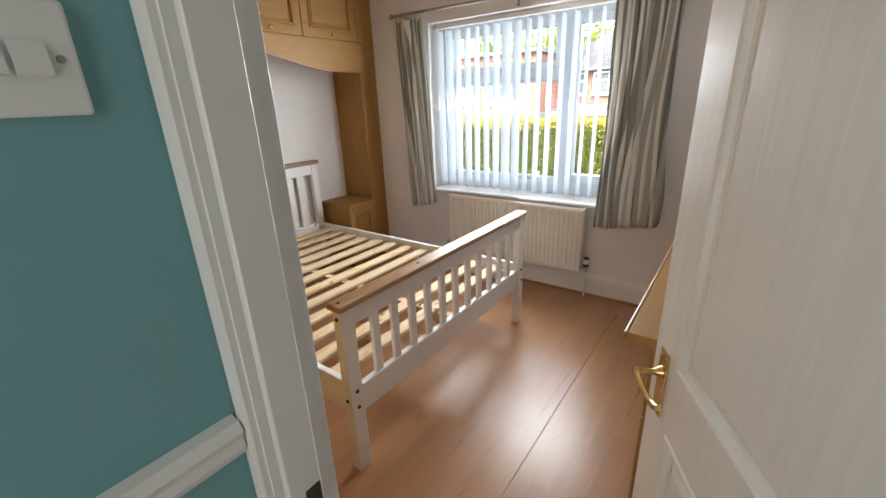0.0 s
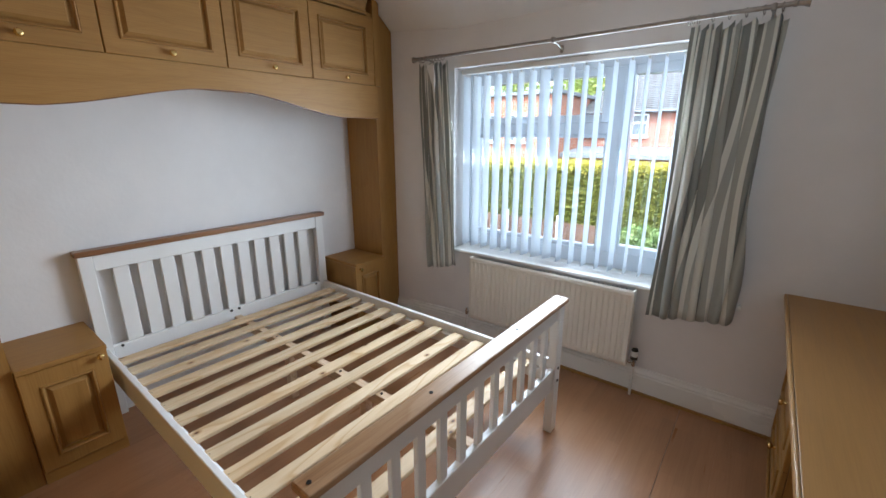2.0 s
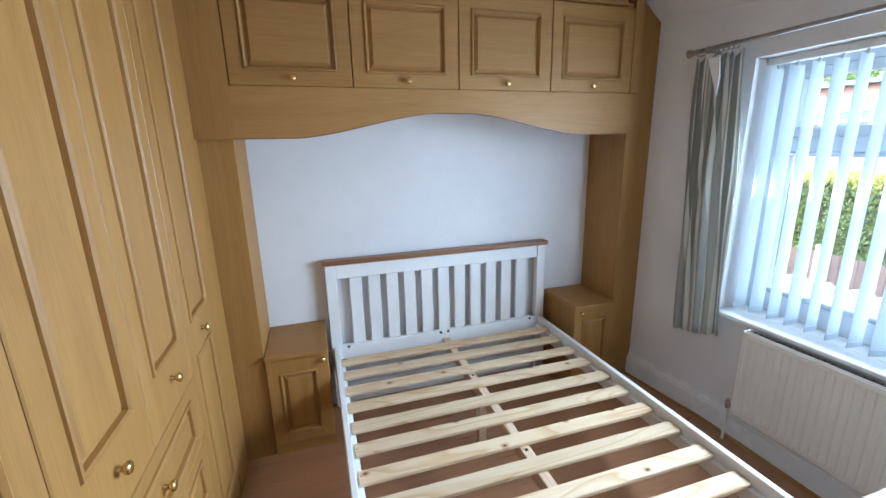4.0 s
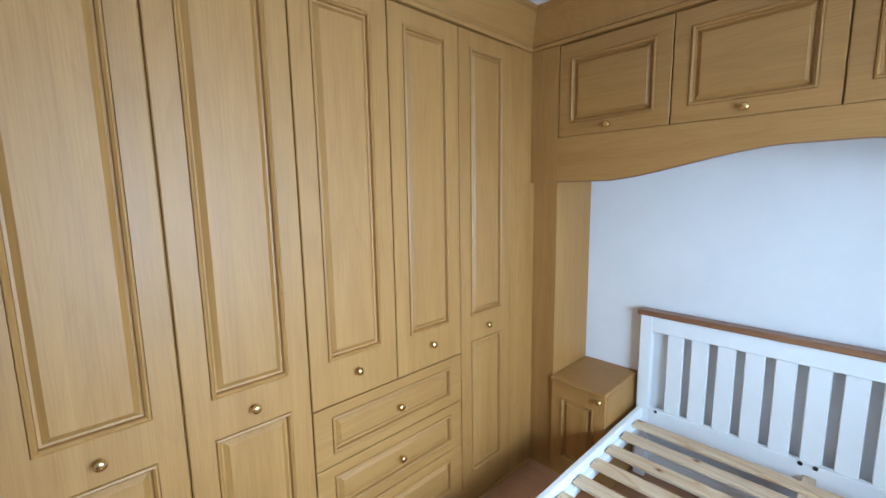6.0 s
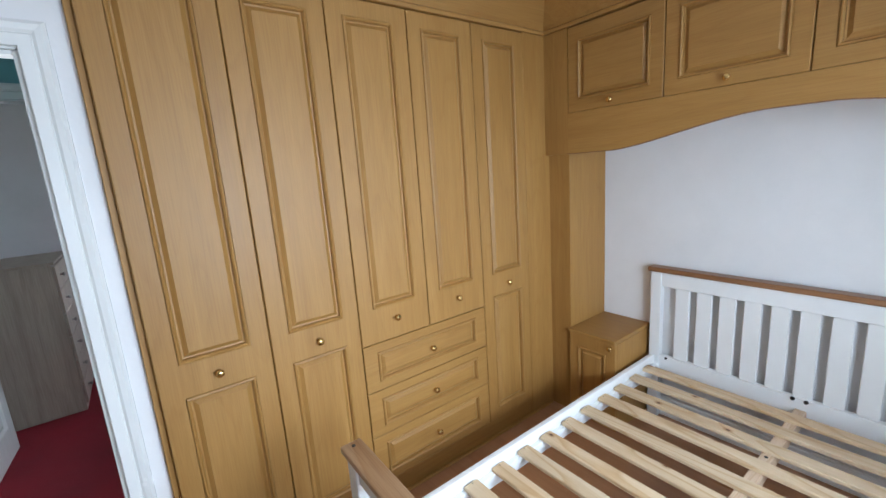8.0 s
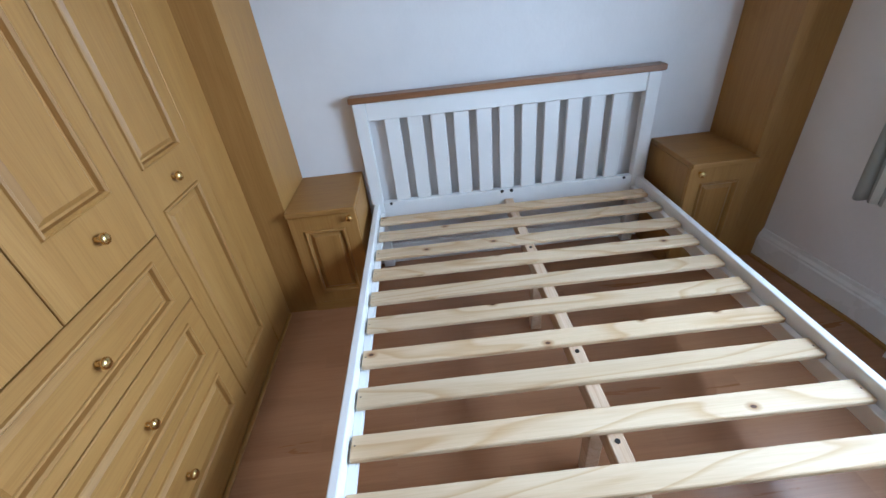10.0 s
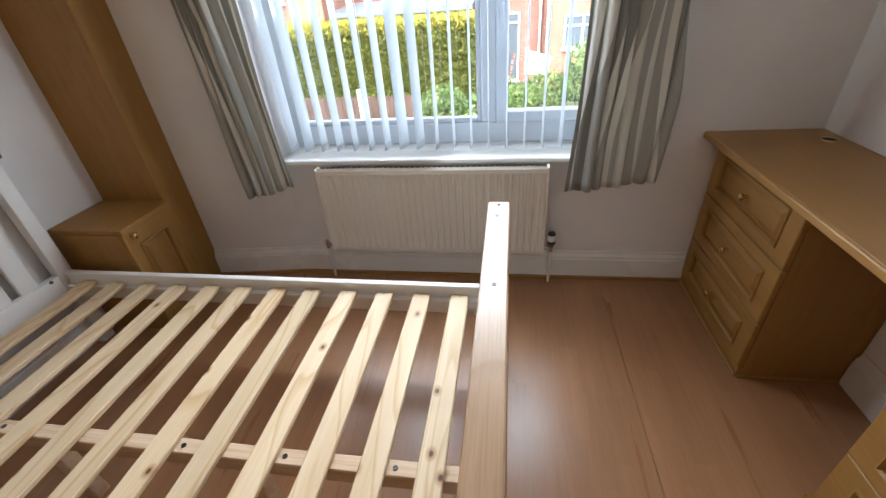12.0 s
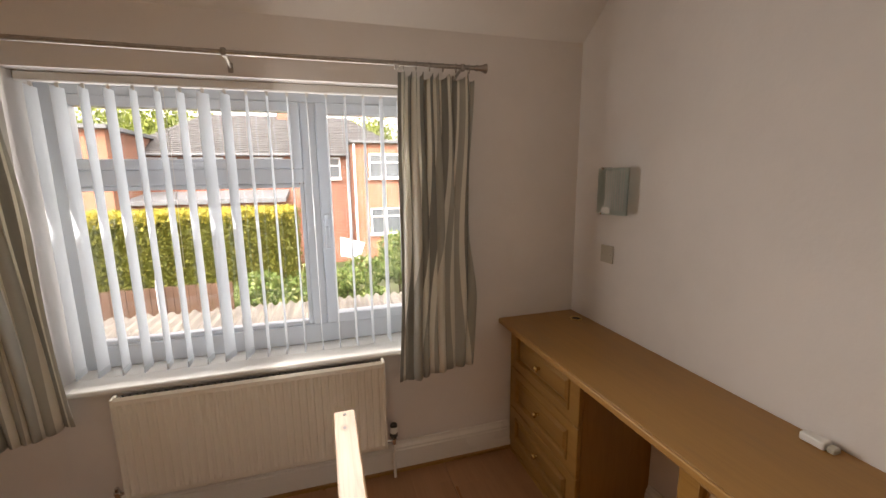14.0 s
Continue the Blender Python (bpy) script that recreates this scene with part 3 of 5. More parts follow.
box(-2.2, -2.1, -1.28, -0.75, -0.05, 2.6, bm=bm)
box(-2.2, -2.1, -2.32, -1.28, -0.05, 1.0, bm=bm)
box(-2.2, -2.1, -2.32, -1.28, 2.2, 2.6, bm=bm)
solid("wall_far_room_west", bm, M_WALL, "plain unseen wall of the far room with an opening added for the fill lamp", "wall", kind="structure")
solid("wall_far_room_north", box(-2.2, HX0 - 0.07, -0.75, -0.65, -0.05, 2.6), M_WALL, "plain wall of the far room", "wall", kind="structure")
solid("floor_far_room", box(-2.2, HX0 - 0.07, -2.9, -0.75, -0.12, -0.004), M_RED, "deep red carpet in the far room", "carpet", kind="structure")
solid("ceiling_far_room", box(-3.4, 1.4, -2.95, -2.9, ZC, ZC + 0.1), M_CEIL, "white ceiling edge", "ceiling", kind="structure")
skirting("baseboard_far", -0.55, -2.85, 0.62, -2.85, 0, 1, 0.12)


# ---- fittings shared by the cabinets ----
KNOB = [(0.0, 0.0), (0.0075, 0.0), (0.0065, 0.006), (0.005, 0.010), (0.0095, 0.0135), (0.0145, 0.019), (0.015, 0.023), (0.012, 0.0275), (0.006, 0.0295), (0.0, 0.03)]


def knob(parent, x, y, z, way):
    """A small brass knob that stands out along way from (x, y, z)."""
    m = Matrix.Translation((x, y, z)) @ Vector(way).to_track_quat("Z", "Y").to_matrix().to_4x4()
    part("knob", lathe(KNOB, m), M_BRASS, parent, "small polished brass knob", 50)


def front_y(x0, x1, z0, z1, y, panels, t=0.018, mould=MOULD):
    """A front that faces +y, with its face at y; the panels in world x, z."""
    m = Matrix.Translation((x1, y, z0)) @ Matrix.Rotation(math.pi, 4, "Z")
    return front(m, x1 - x0, z1 - z0, t, [(x1 - b, x1 - a, c - z0, d - z0) for a, b, c, d in panels], mould=mould)


def front_x(y0, y1, z0, z1, x, panels, way=1, t=0.018, mould=MOULD):
    """A front that faces +x (way 1) or -x (way -1), with its face at x; the panels in world y, z."""
    if way > 0:
        m = Matrix.Translation((x, y0, z0)) @ Matrix.Rotation(math.pi / 2, 4, "Z")
        ps = [(a - y0, b - y0, c - z0, d - z0) for a, b, c, d in panels]
    else:
        m = Matrix.Translation((x, y1, z0)) @ Matrix.Rotation(-math.pi / 2, 4, "Z")
        ps = [(y1 - b, y1 - a, c - z0, d - z0) for a, b, c, d in panels]
    return front(m, y1 - y0, z1 - z0, t, ps, mould=mould)


# ---- wardrobes ----
G = 0.0022
DOORS = [-0.628, -0.9995, -1.371, -1.7425, -2.114, -2.4855]
ZD0, ZD1, ZM = 0.11, 2.265, 0.822
PU0, PU1, PL0, PL1 = 0.985, 2.20, 0.175, 0.862
body_y1 = W - 0.02


def wardrobe_unit(x0, x1, label):
    t = thing("wardrobe", ((x0 + x1) / 2, 0.25, 0), label, "wardrobe", "fitted wardrobes")
    part("body", box(x0, x1, -0.04, body_y1, 0.0, 2.29), M_OAK_Z, t)
    return t


def tall_door(t, x0, x1):
    d = part("door", front_y(x1 + G, x0 - G, ZD0, ZD1, W, [(x1 + 0.07, x0 - 0.07, PU0, PU1), (x1 + 0.07, x0 - 0.07, PL0, PL1)]), M_OAK_Z, t)
    knob(d, (x0 + x1) / 2, W, 0.922, (0, 1, 0))


for i in (0, 1, 4):
    t = wardrobe_unit(DOORS[i], DOORS[i + 1], "tall oak-veneer fitted wardrobe with one two-panel door")
    tall_door(t, DOORS[i], DOORS[i + 1])
t = wardrobe_unit(DOORS[2], DOORS[4], "oak-veneer fitted wardrobe with two doors above three drawers")
for i in (2, 3):
    a, b = DOORS[i], DOORS[i + 1]
    d = part("door", front_y(b + G, a - G, ZM + G, ZD1, W, [(b + 0.07, a - 0.07, PU0, PU1)]), M_OAK_Z, t)
    knob(d, (a + b) / 2, W, 0.922, (0, 1, 0))
DZS = [ZM, 0.591, 0.364, ZD0]
for z1, z0 in zip(DZS, DZS[1:]):
    a, b = DOORS[2], DOORS[4]
    d = part("drawer", front_y(b + G, a - G, z0 + G, z1 - G, W, [(b + 0.07, a - 0.07, z0 + 0.042, z1 - 0.042)]), M_OAK_X, t)
    knob(d, (a + b) / 2, W, (z0 + z1) / 2, (0, 1, 0))

bm = box(-0.608, -0.6275, -0.04, W - 0.03, 0, 2.29, 0.002)
solid("wardrobe_end_panel", bm, M_OAK_Z, "oak-veneer end panel of the fitted wardrobes", "panel")
solid("wardrobe_filler", box(DOORS[5], U - 0.046, 0.4, W - 0.002, 0, 2.29, 0.001), M_OAK_Z, "oak-veneer corner filler beside the wardrobes", "panel")
solid("wardrobe_plinth", box(-0.628, U - 0.035, body_y1, W - 0.006, 0, ZD0 - 0.002), M_OAK_X, "oak-veneer plinth under the wardrobes", "plinth")

# crown moulding along the wardrobes and the bridging units: (out, z)
CROWN = [(-0.02, 2.269), (0.012, 2.269), (0.014, 2.285), (0.004, 2.293), (0.008, 2.315), (0.05, 2.385), (0.068, 2.414), (0.072, 2.424), (0.085, 2.43), (0.085, 2.4485), (-0.02, 2.4485)]
bm = bmesh.new()
ends = [[bm.verts.new((-0.608, W + o, z)) for o, z in CROWN], [bm.verts.new((U + o, W + o, z)) for o, z in CROWN], [bm.verts.new((U + o, YSL - 0.02, z)) for o, z in CROWN]]
for a, b in zip(ends, ends[1:]):
    for i in range(len(CROWN)):
        j = (i + 1) % len(CROWN)
        bm.faces.new((a[i], a[j], b[j], b[i]))
bm.faces.new(ends[0])
bm.faces.new(ends[2])
solid("cornice", bm, M_OAK_X, "oak-veneer crown moulding along the fitted units", "cornice")

# ---- bridging units round the bed ----
CB = [0.708 + 0.5095 * i for i in range(5)]
for a, b in zip(CB, CB[1:]):
    t = thing("overhead_cabinet", (-2.9, (a + b) / 2, 1.85), "oak-veneer overhead cupboard with a panelled lift-up door", "cabinet", "overhead cabinets")
    part("body", box(XW, U - 0.02, a, b, 1.78, 2.29), M_OAK_Y, t)
    d = part("door", front_x(a + G, b - G, 1.833, 2.262, U, [(a + 0.062, b - 0.062, 1.895, 2.197)]), M_OAK_Y, t)
    knob(d, U, (a + b) / 2, 1.864, (1, 0, 0))
# arched pelmet under the cupboards
Z0, Z1 = 1.614, 1.722
arch = [(0.70, Z0), (0.97, Z0)]
for i in range(1, 14):
    k = i / 14
    arch.append((0.97 + 0.62 * k, Z0 + (Z1 - Z0) * (0.5 * k + 0.5 * (1 - math.cos(math.pi * k)) / 2)))
arch += [(1.60, Z1), (1.80, Z1)]
for i in range(1, 14):
    k = i / 14
    arch.append((1.81 + 0.62 * k, Z1 - (Z1 - Z0) * (0.5 * k + 0.5 * (1 - math.cos(math.pi * k)) / 2)))
arch += [(2.44, Z0), (2.765, Z0), (2.765, 1.831), (0.70, 1.831)]
t = thing("pelmet", (U - 0.01, 1.73, Z0), "oak-veneer arched pelmet over the bed", "pelmet")
part("board", prism(arch, "x", U - 0.02, U - 0.002), M_OAK_Y, t)
low = arch[:-2]
band = [(y, z - 0.0015) for y, z in low] + [(y, z + 0.0025) for y, z in reversed(low)]
part("edge_band", prism(band, "x", U - 0.0215, U - 0.0005), M_CAP, t, "dark edge band along the curve")
solid("pelmet_shelf", box(XW, U - 0.02, 0.69, 2.80, 1.755, 1.778), M_OAK_Y, "oak-veneer underside of the overhead cupboards", "shelf")
CR = 2.806
UC, UN = U - 0.035, U - 0.068   # column faces: by the wardrobes, by the window
for nm, pts in (("side_column", [(W - 0.002, 0), (0.69, 0), (0.69, ZC - 0.005), (W - 0.002, ZC - 0.005)]), ("side_column", [(CR, 0), (BENT_Y - 0.002, 0), (BENT_Y - 0.002, slope_z(BENT_Y) - 0.006), (CR, slope_z(CR) - 0.006)])):
    t = thing(nm, (-2.9, pts[0][0], 0), "tall oak-veneer side column beside the bed recess", "panel", "side columns")
    xc = UC if pts[0][0] < 1 else UN
    part("front_panel", prism(pts, "x", xc - 0.02, xc), M_OAK_Z, t)
    y = pts[1][0] if pts[0][0] < 1 else CR
    part("side_panel", box(XW, xc - 0.02, y - 0.018 if y < 1 else y, y if y < 1 else y + 0.018, 0, 1.754), M_OAK_Z, t)
# filler strips beside the overhead doors
solid("overhead_filler", box(UC, U - 0.0015, W - 0.001, 0.7065, Z0, 2.29), M_OAK_Z, "narrow oak-veneer filler strip", "panel")
solid("overhead_filler", prism([(2.747, 1.833), (CR - 0.004, 1.833), (CR - 0.004, slope_z(CR) - 0.012), (2.747, slope_z(2.747) - 0.018)], "x", UN, U - 0.0015), M_OAK_Z, "narrow oak-veneer filler strip", "panel")


def bedside(y0, y1, knob_y, label, xf=-2.675):
    """A bedside cupboard, built in against the wall and the side column."""
    t = thing("bedside_cabinet", (-2.93, (y0 + y1) / 2, 0), label, "bedside cabinet", "bedside cabinets")
    part("body", box(XW, xf - 0.018, y0, y1, 0.0, 0.546), M_OAK_Z, t)
    part("top", box(XW, xf + 0.012, y0, y1, 0.547, 0.571, 0.004, seg=2), M_OAK_Y, t)
    d = part("door", front_x(y0 + G, y1 - G, 0.06, 0.544, xf, [(y0 + 0.06, y1 - 0.06, 0.12, 0.47)]), M_OAK_Z, t)
    part("plinth", box(xf - 0.03, xf - 0.012, y0, y1, 0, 0.058), M_OAK_Y, t)
    knob(d, xf, knob_y, 0.522, (1, 0, 0))
    return t


bedside(0.692, 0.998, 0.968, "oak-veneer bedside cupboard with a brass knob, beside the wardrobes")
bedside(2.50, 2.803, 2.545, "oak-veneer bedside cupboard with a brass knob, near the window", -2.70)

# ---- bed, in its own metres: x towards the foot, y across, origin under the headboard ----
bed = thing("bed_frame", (-3.019, 1.737, 0), "white painted pine double bed frame with bare slats and no mattress", "bed", turn=-0.45)
HW = 0.715  # half width
BX1 = 1.93


def leg_post(x, y, z1, name="leg"):
    part(name, box(x - 0.022, x + 0.022, y - 0.03, y + 0.03, 0, z1, 0.004, seg=2), M_BED, bed)


for s in (-1, 1):
    leg_post(0.0, s * (HW - 0.03), 0.915, "headboard_post")
    leg_post(BX1, s * (HW - 0.03), 0.713, "foot_post")
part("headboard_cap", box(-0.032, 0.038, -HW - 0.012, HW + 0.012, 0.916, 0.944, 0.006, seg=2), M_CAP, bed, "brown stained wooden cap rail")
part("headboard_top_rail", box(-0.016, 0.016, -HW + 0.06, HW - 0.06, 0.83, 0.915, 0.003), M_BED, bed)
part("headboard_bottom_rail", box(-0.016, 0.018, -HW + 0.06, HW - 0.06, 0.27, 0.405, 0.003), M_BED, bed)
part("headboard_low_rail", box(-0.012, 0.012, -HW + 0.06, HW - 0.06, 0.16, 0.2, 0.003), M_BED, bed)
n = 11
span = 2 * (HW - 0.06)
for i in range(n):
    y = -HW + 0.06 + span * (i + 1) / (n + 1)
    part("headboard_slat", box(-0.016, 0.004, y - 0.0365, y + 0.0365, 0.405, 0.83, 0.003), M_BED, bed)
part("footboard_cap", box(BX1 - 0.036, BX1 + 0.036, -HW - 0.012, HW + 0.012, 0.714, 0.738, 0.006, seg=2), M_FOOT_CAP, bed, "brown stained wooden cap rail, its colour paled for window sheen")
part("footboard_top_rail", box(BX1 - 0.014, BX1 + 0.014, -HW + 0.06, HW - 0.06, 0.635, 0.713, 0.003), M_BED, bed)
part("footboard_bottom_rail", box(BX1 - 0.014, BX1 + 0.014, -HW + 0.06, HW - 0.06, 0.255, 0.375, 0.003), M_BED, bed)
for i in range(n):
    y = -HW + 0.06 + span * (i + 1) / (n + 1)
    part("footboard_slat", box(BX1 - 0.010, BX1 + 0.010, y - 0.019, y + 0.019, 0.375, 0.635, 0.003), M_BED, bed)
for s in (-1, 1):
    part("side_rail", box(0.024, BX1 - 0.024, s * (HW - 0.012), s * (HW - 0.038), 0.27, 0.405, 0.004, seg=2), M_BED, bed)
    part("ledger", box(0.03, BX1 - 0.03, s * (HW - 0.038), s * (HW - 0.062), 0.325, 0.352, 0.002), M_BED, bed)
rng = random.Random(4)
for i in range(12):
    x = 0.147 + 0.1493 * i + rng.uniform(-0.004, 0.004)
    dz = rng.uniform(0, 0.0015)
    part("slat", box(x - 0.034, x + 0.034, -HW + 0.042 + rng.uniform(0, 0.006), HW - 0.042 - rng.uniform(0, 0.006), 0.353 + dz, 0.372 + dz, 0.003), M_PINE, bed, "bare knotty pine slat")
NAIL = [(0.0, 0.0), (0.0028, 0.0), (0.0024, 0.0006), (0.0, 0.0008)]
for i in range(12):
    for y in (-HW + 0.056, HW - 0.056):
        part("nail", lathe(NAIL, Matrix.Translation((0.147 + 0.1493 * i, y, 0.3728)), 6), M_BOLT, bed, "dark nail head")
part("centre_beam", box(0.02, BX1 - 0.016, -0.018, 0.026, 0.297, 0.3525, 0.003), M_PINE_X, bed, "bare pine centre beam")
for x in (0.62, 1.28):
    part("centre_leg", box(x - 0.022, x + 0.022, -0.018, 0.026, 0, 0.297, 0.003), M_PINE_X, bed, "bare pine support leg")
BOLT = [(0.0, 0.002), (0.004, 0.002), (0.0045, 0.004), (0.0075, 0.004), (0.008, 0.0), (0.0, 0.0)]


def bolt(x, y, z, way, r=1.0):
    m = Matrix.Translation((x, y, z)) @ Vector(way).to_track_quat("Z", "Y").to_matrix().to_4x4() @ Matrix.Scale(r, 4)
    part("bolt", lathe(BOLT, m, 10), M_BOLT, bed, "small dark steel bolt head")


for s in (-1, 1):
    bolt(0.018, s * (HW - 0.10), 0.397, (1, 0, 0))
    for z in (0.30, 0.37):
        bolt(BX1 + 0.022, s * (HW - 0.03), z, (1, 0, 0))
    bolt(BX1, s * HW, 0.335, (0, s, 0))
    bolt(BX1, s * HW, 0.68, (0, s, 0))
    for z in (0.345, 0.397):
        bolt(BX1 - 0.06, s * (HW - 0.038), z, (0, -s, 0))
bolt(0.018, -0.03, 0.397, (1, 0, 0), 1.2)
bolt(0.018, 0.02, 0.397, (1, 0, 0), 1.2)
for y in (-HW + 0.015, -0.27, 0.27, HW - 0.015):
    bolt(BX1, y, 0.737, (0, 0, 1), 0.8)
for i in (2, 6, 8, 10):
    bolt(0.147 + 0.1493 * i + 0.055, 0.004, 0.3515, (0, 0, 1), 0.9)

# ---- desk: worktop on two drawer units ----
DT0, DT1 = 0.746, 0.773
YD0, YD1 = 1.28, YN - 0.002
t = thing("desk_worktop", (0.0, (YD0 + YD1) / 2, DT0), "oak-laminate desk worktop along the wall", "desk")
part("top", box(-0.2235, XE - 0.002, YD0 + 0.0025, YD1, DT0, DT1 - 0.0005, 0.001), M_WORKTOP, t)
part("front_edge", box(-0.235, -0.224, YD0, YD1, DT0, DT1, 0.005, seg=2), M_WORKTOP, t, "rounded oak edge strip")
part("end_edge", box(-0.2238, XE - 0.002, YD0, YD0 + 0.002, DT0, DT1 - 0.001), M_WORKTOP, t)
for y0, y1, lab in ((2.405, YN - 0.004, "oak-veneer three-drawer unit under the desk, beside the window"), (YD0 + 0.02, 1.945, "oak-veneer three-drawer unit under the desk, near the door")):
    t = thing("drawer_unit", (0.03, (y0 + y1) / 2, 0), lab, "drawers", "desk drawer units")
    xf = -0.165
    part("body", box(xf + 0.02, XE - 0.002, y0, y1, 0, DT0 - 0.001), M_OAK_Z, t)
    part("plinth", box(xf + 0.004, xf + 0.02, y0, y1, 0, 0.045), M_OAK_Y, t)
    part("foot_strip", box(xf - 0.008, xf + 0.003, y0 - 0.004, y1, 0, 0.014, 0.004), M_OAK_Y, t, "thin beech edge strip")
    for side, ys in ((-1, y0), (1, y1)):
        if ys < YN - 0.1 and ys > YD0 + 0.1:
            part("foot_strip", box(xf + 0.003, XE - 0.002, ys, ys + side * 0.010, 0, 0.014, 0.004), M_OAK_X, t, "thin beech edge strip")
    zs = [0.742, 0.50, 0.265, 0.048]
    for z1, z0 in zip(zs, zs[1:]):
        d = part("drawer", front_x(y0 + 0.004, y1 - 0.012, z0 + G, z1 - G, xf, [(y0 + 0.072, y1 - 0.08, z0 + 0.045, z1 - 0.045)], -1), M_OAK_Y, t)
        knob(d, xf, (y0 + y1) / 2, (z0 + z1) / 2, (-1, 0, 0))
m = Matrix.Translation((0.15, 2.90, DT1))
t = thing("cable_grommet", (0.15, 2.90, DT1), "brass-coloured cable ring set in the worktop", "cable grommet")
part("ring", lathe([(0.022, 0.0005), (0.033, 0.0), (0.032, 0.003), (0.025, 0.004), (0.022, 0.001)], m, 20), M_BRASS, t, "", 40)
# no hole is cut; a dark disc paints the shade inside the ring
part("hole", lathe([(0.0, 0.0012), (0.0215, 0.0012), (0.0215, 0.0018), (0.0, 0.0018)], m, 20), M_DARK, t, "dark disc painting the shade of the opening")
t = thing("plug_adapter", (0.175, 1.80, DT1), "small white plastic adapter with a grey plug lying on the desk", "adapter")
part("case", box(0.158, 0.194, 1.775, 1.838, DT1, DT1 + 0.024, 0.005, seg=2), M_PLASTIC, t)
part("cap", box(0.164, 0.19, 1.752, 1.7745, DT1, DT1 + 0.018, 0.004), M_CREAM, t, "grey plastic plug")

# ---- wall lamp and plate over the desk ----
t = thing("wall_lamp", (XE, 2.70, 1.35), "square green glass wall lamp with frosted stripes, switched off", "wall lamp")
part("back_plate", box(XE - 0.022, XE, 2.655, 2.745, 1.36, 1.52, 0.004), M_CHROME, t, "chrome back plate")
part("lamp_holder", lathe([(0.0, 0.0), (0.018, 0.0), (0.018, 0.05), (0.012, 0.09), (0.0, 0.1)], Matrix.Translation((XE - 0.04, 2.70, 1.39)), 12), M_PLASTIC, t, "", 40)
bm = bmesh.new()
cols = []
for i in range(13):
    y = 2.60 + 0.2 * i / 12
    x = XE - 0.072 + 0.020 * ((y - 2.70) / 0.1) ** 2
    cols.append([bm.verts.new((x + dx, y, z)) for dx, z in ((0, 1.345), (0.006, 1.345), (0.006, 1.555), (0, 1.555))])
for a, b in zip(cols, cols[1:]):
    for i in range(4):
        j = (i + 1) % 4
        bm.faces.new((a[i], a[j], b[j], b[i]))
bm.faces.new(cols[0])
bm.faces.new(cols[-1])
sh = part("glass_shade", bm, M_FROST, t, "green-tinted frosted glass shade", 60)
for i in range(9):
    y = 2.615 + 0.0125 * i
    x = XE - 0.073 + 0.020 * ((y - 2.70) / 0.1) ** 2
    part("stripe", box(x - 0.001, x + 0.0005, y, y + 0.004, 1.365, 1.545), M_PLASTIC, sh, "etched white stripe")
part("clip", box(XE - 0.075, XE - 0.02, 2.74, 2.755, 1.34, 1.352, 0.002), M_CHROME, t, "chrome clip")
part("clip", box(XE - 0.075, XE - 0.02, 2.74, 2.755, 1.548, 1.56, 0.002), M_CHROME, t, "chrome clip")
part("paper_tag", box(XE - 0.0775, XE - 0.0755, 2.675, 2.735, 1.352, 1.378), M_PLASTIC, t, "white paper tag")


def wall_plate(name, m, w, h, label, mat=None):
    """A wall plate in the local x, z of m, its face towards -y."""
    t = new(name)
    t.matrix_basis = m
    ORIGIN[t] = Vector((0, 0, 0))
    tagged(t, label, "switch")
    part("plate", box(-w / 2, w / 2, -0.009, 0, -h / 2, h / 2, 0.003, seg=2), mat or M_PLASTIC, t)
    for s in (-1, 1):
        part("screw", lathe([(0.0, 0.0), (0.0035, 0.0), (0.003, 0.0012), (0.0, 0.0014)], Matrix.Translation((s * w * 0.36, -0.0088, 0)) @ Matrix.Rotation(math.pi / 2, 4, "X"), 8), M_STEEL, t, "steel screw")
    return t


wall_plate("blank_plate", Matrix.Translation((XE, 2.765, 1.143)) @ Matrix.Rotation(math.pi / 2 * -1, 4, "Z"), 0.086, 0.086, "cream plastic blanking plate on the wall", mat=M_CREAM)
sw = wall_plate("light_switch", Matrix.Translation((HX0, 0.308, 1.417)) @ Matrix.Rotation(math.pi / 2, 4, "Z"), 0.086, 0.086, "white plastic light switch on the teal wall")
for dx in (-0.014, 0.012):
    part("rocker", prism([(-0.008, -0.013), (-0.0155, -0.012), (-0.0105, 0.012), (-0.008, 0.013)], "x", dx - 0.011, dx + 0.011), M_PLASTIC, sw)

# ---- radiator ----
t = thing("radiator", (-1.416, 2.98, 0.18), "cream enamelled fluted panel radiator under the window", "radiator")
RX0, RX1, RZ0, RZ1, RY = -1.985, -0.866, 0.182, 0.656, 2.955
bm = bmesh.new()
nfl = 33
prof = []
for i in range(nfl):
    a = RX0 + 0.012 + (RX1 - RX0 - 0.024) * i / nfl
    w = (RX1 - RX0 - 0.024) / nfl
    prof += [(a, 0.0), (a + w * 0.28, 0.0), (a + w * 0.42, 0.007), (a + w * 0.86, 0.007)]
prof.append((RX1 - 0.012, 0.0))
rows = [(RZ0, 0.012, 0.0), (RZ0 + 0.012, 0.002, 0.0), (RZ0 + 0.03, 0.0, 0.0), (RZ0 + 0.05, 0.0, 1.0), (RZ1 - 0.05, 0.0, 1.0), (RZ1 - 0.03, 0.0, 0.0), (RZ1 - 0.012, 0.002, 0.0), (RZ1, 0.012, 0.0)]
grid = [[bm.verts.new((x, RY + back + d * f, z)) for x, d in prof] for z, back, f in rows]
for a, b in zip(grid, grid[1:]):
    for i in range(len(prof) - 1):
        bm.faces.new((a[i], a[i + 1], b[i + 1], b[i]))
part("front_panel", bm, M_RAD, t, "", 25)
part("end_cap", box(RX0, RX0 + 0.013, RY, RY + 0.055, RZ0 + 0.003, RZ1 - 0.003, 0.005, seg=2), M_RAD, t)
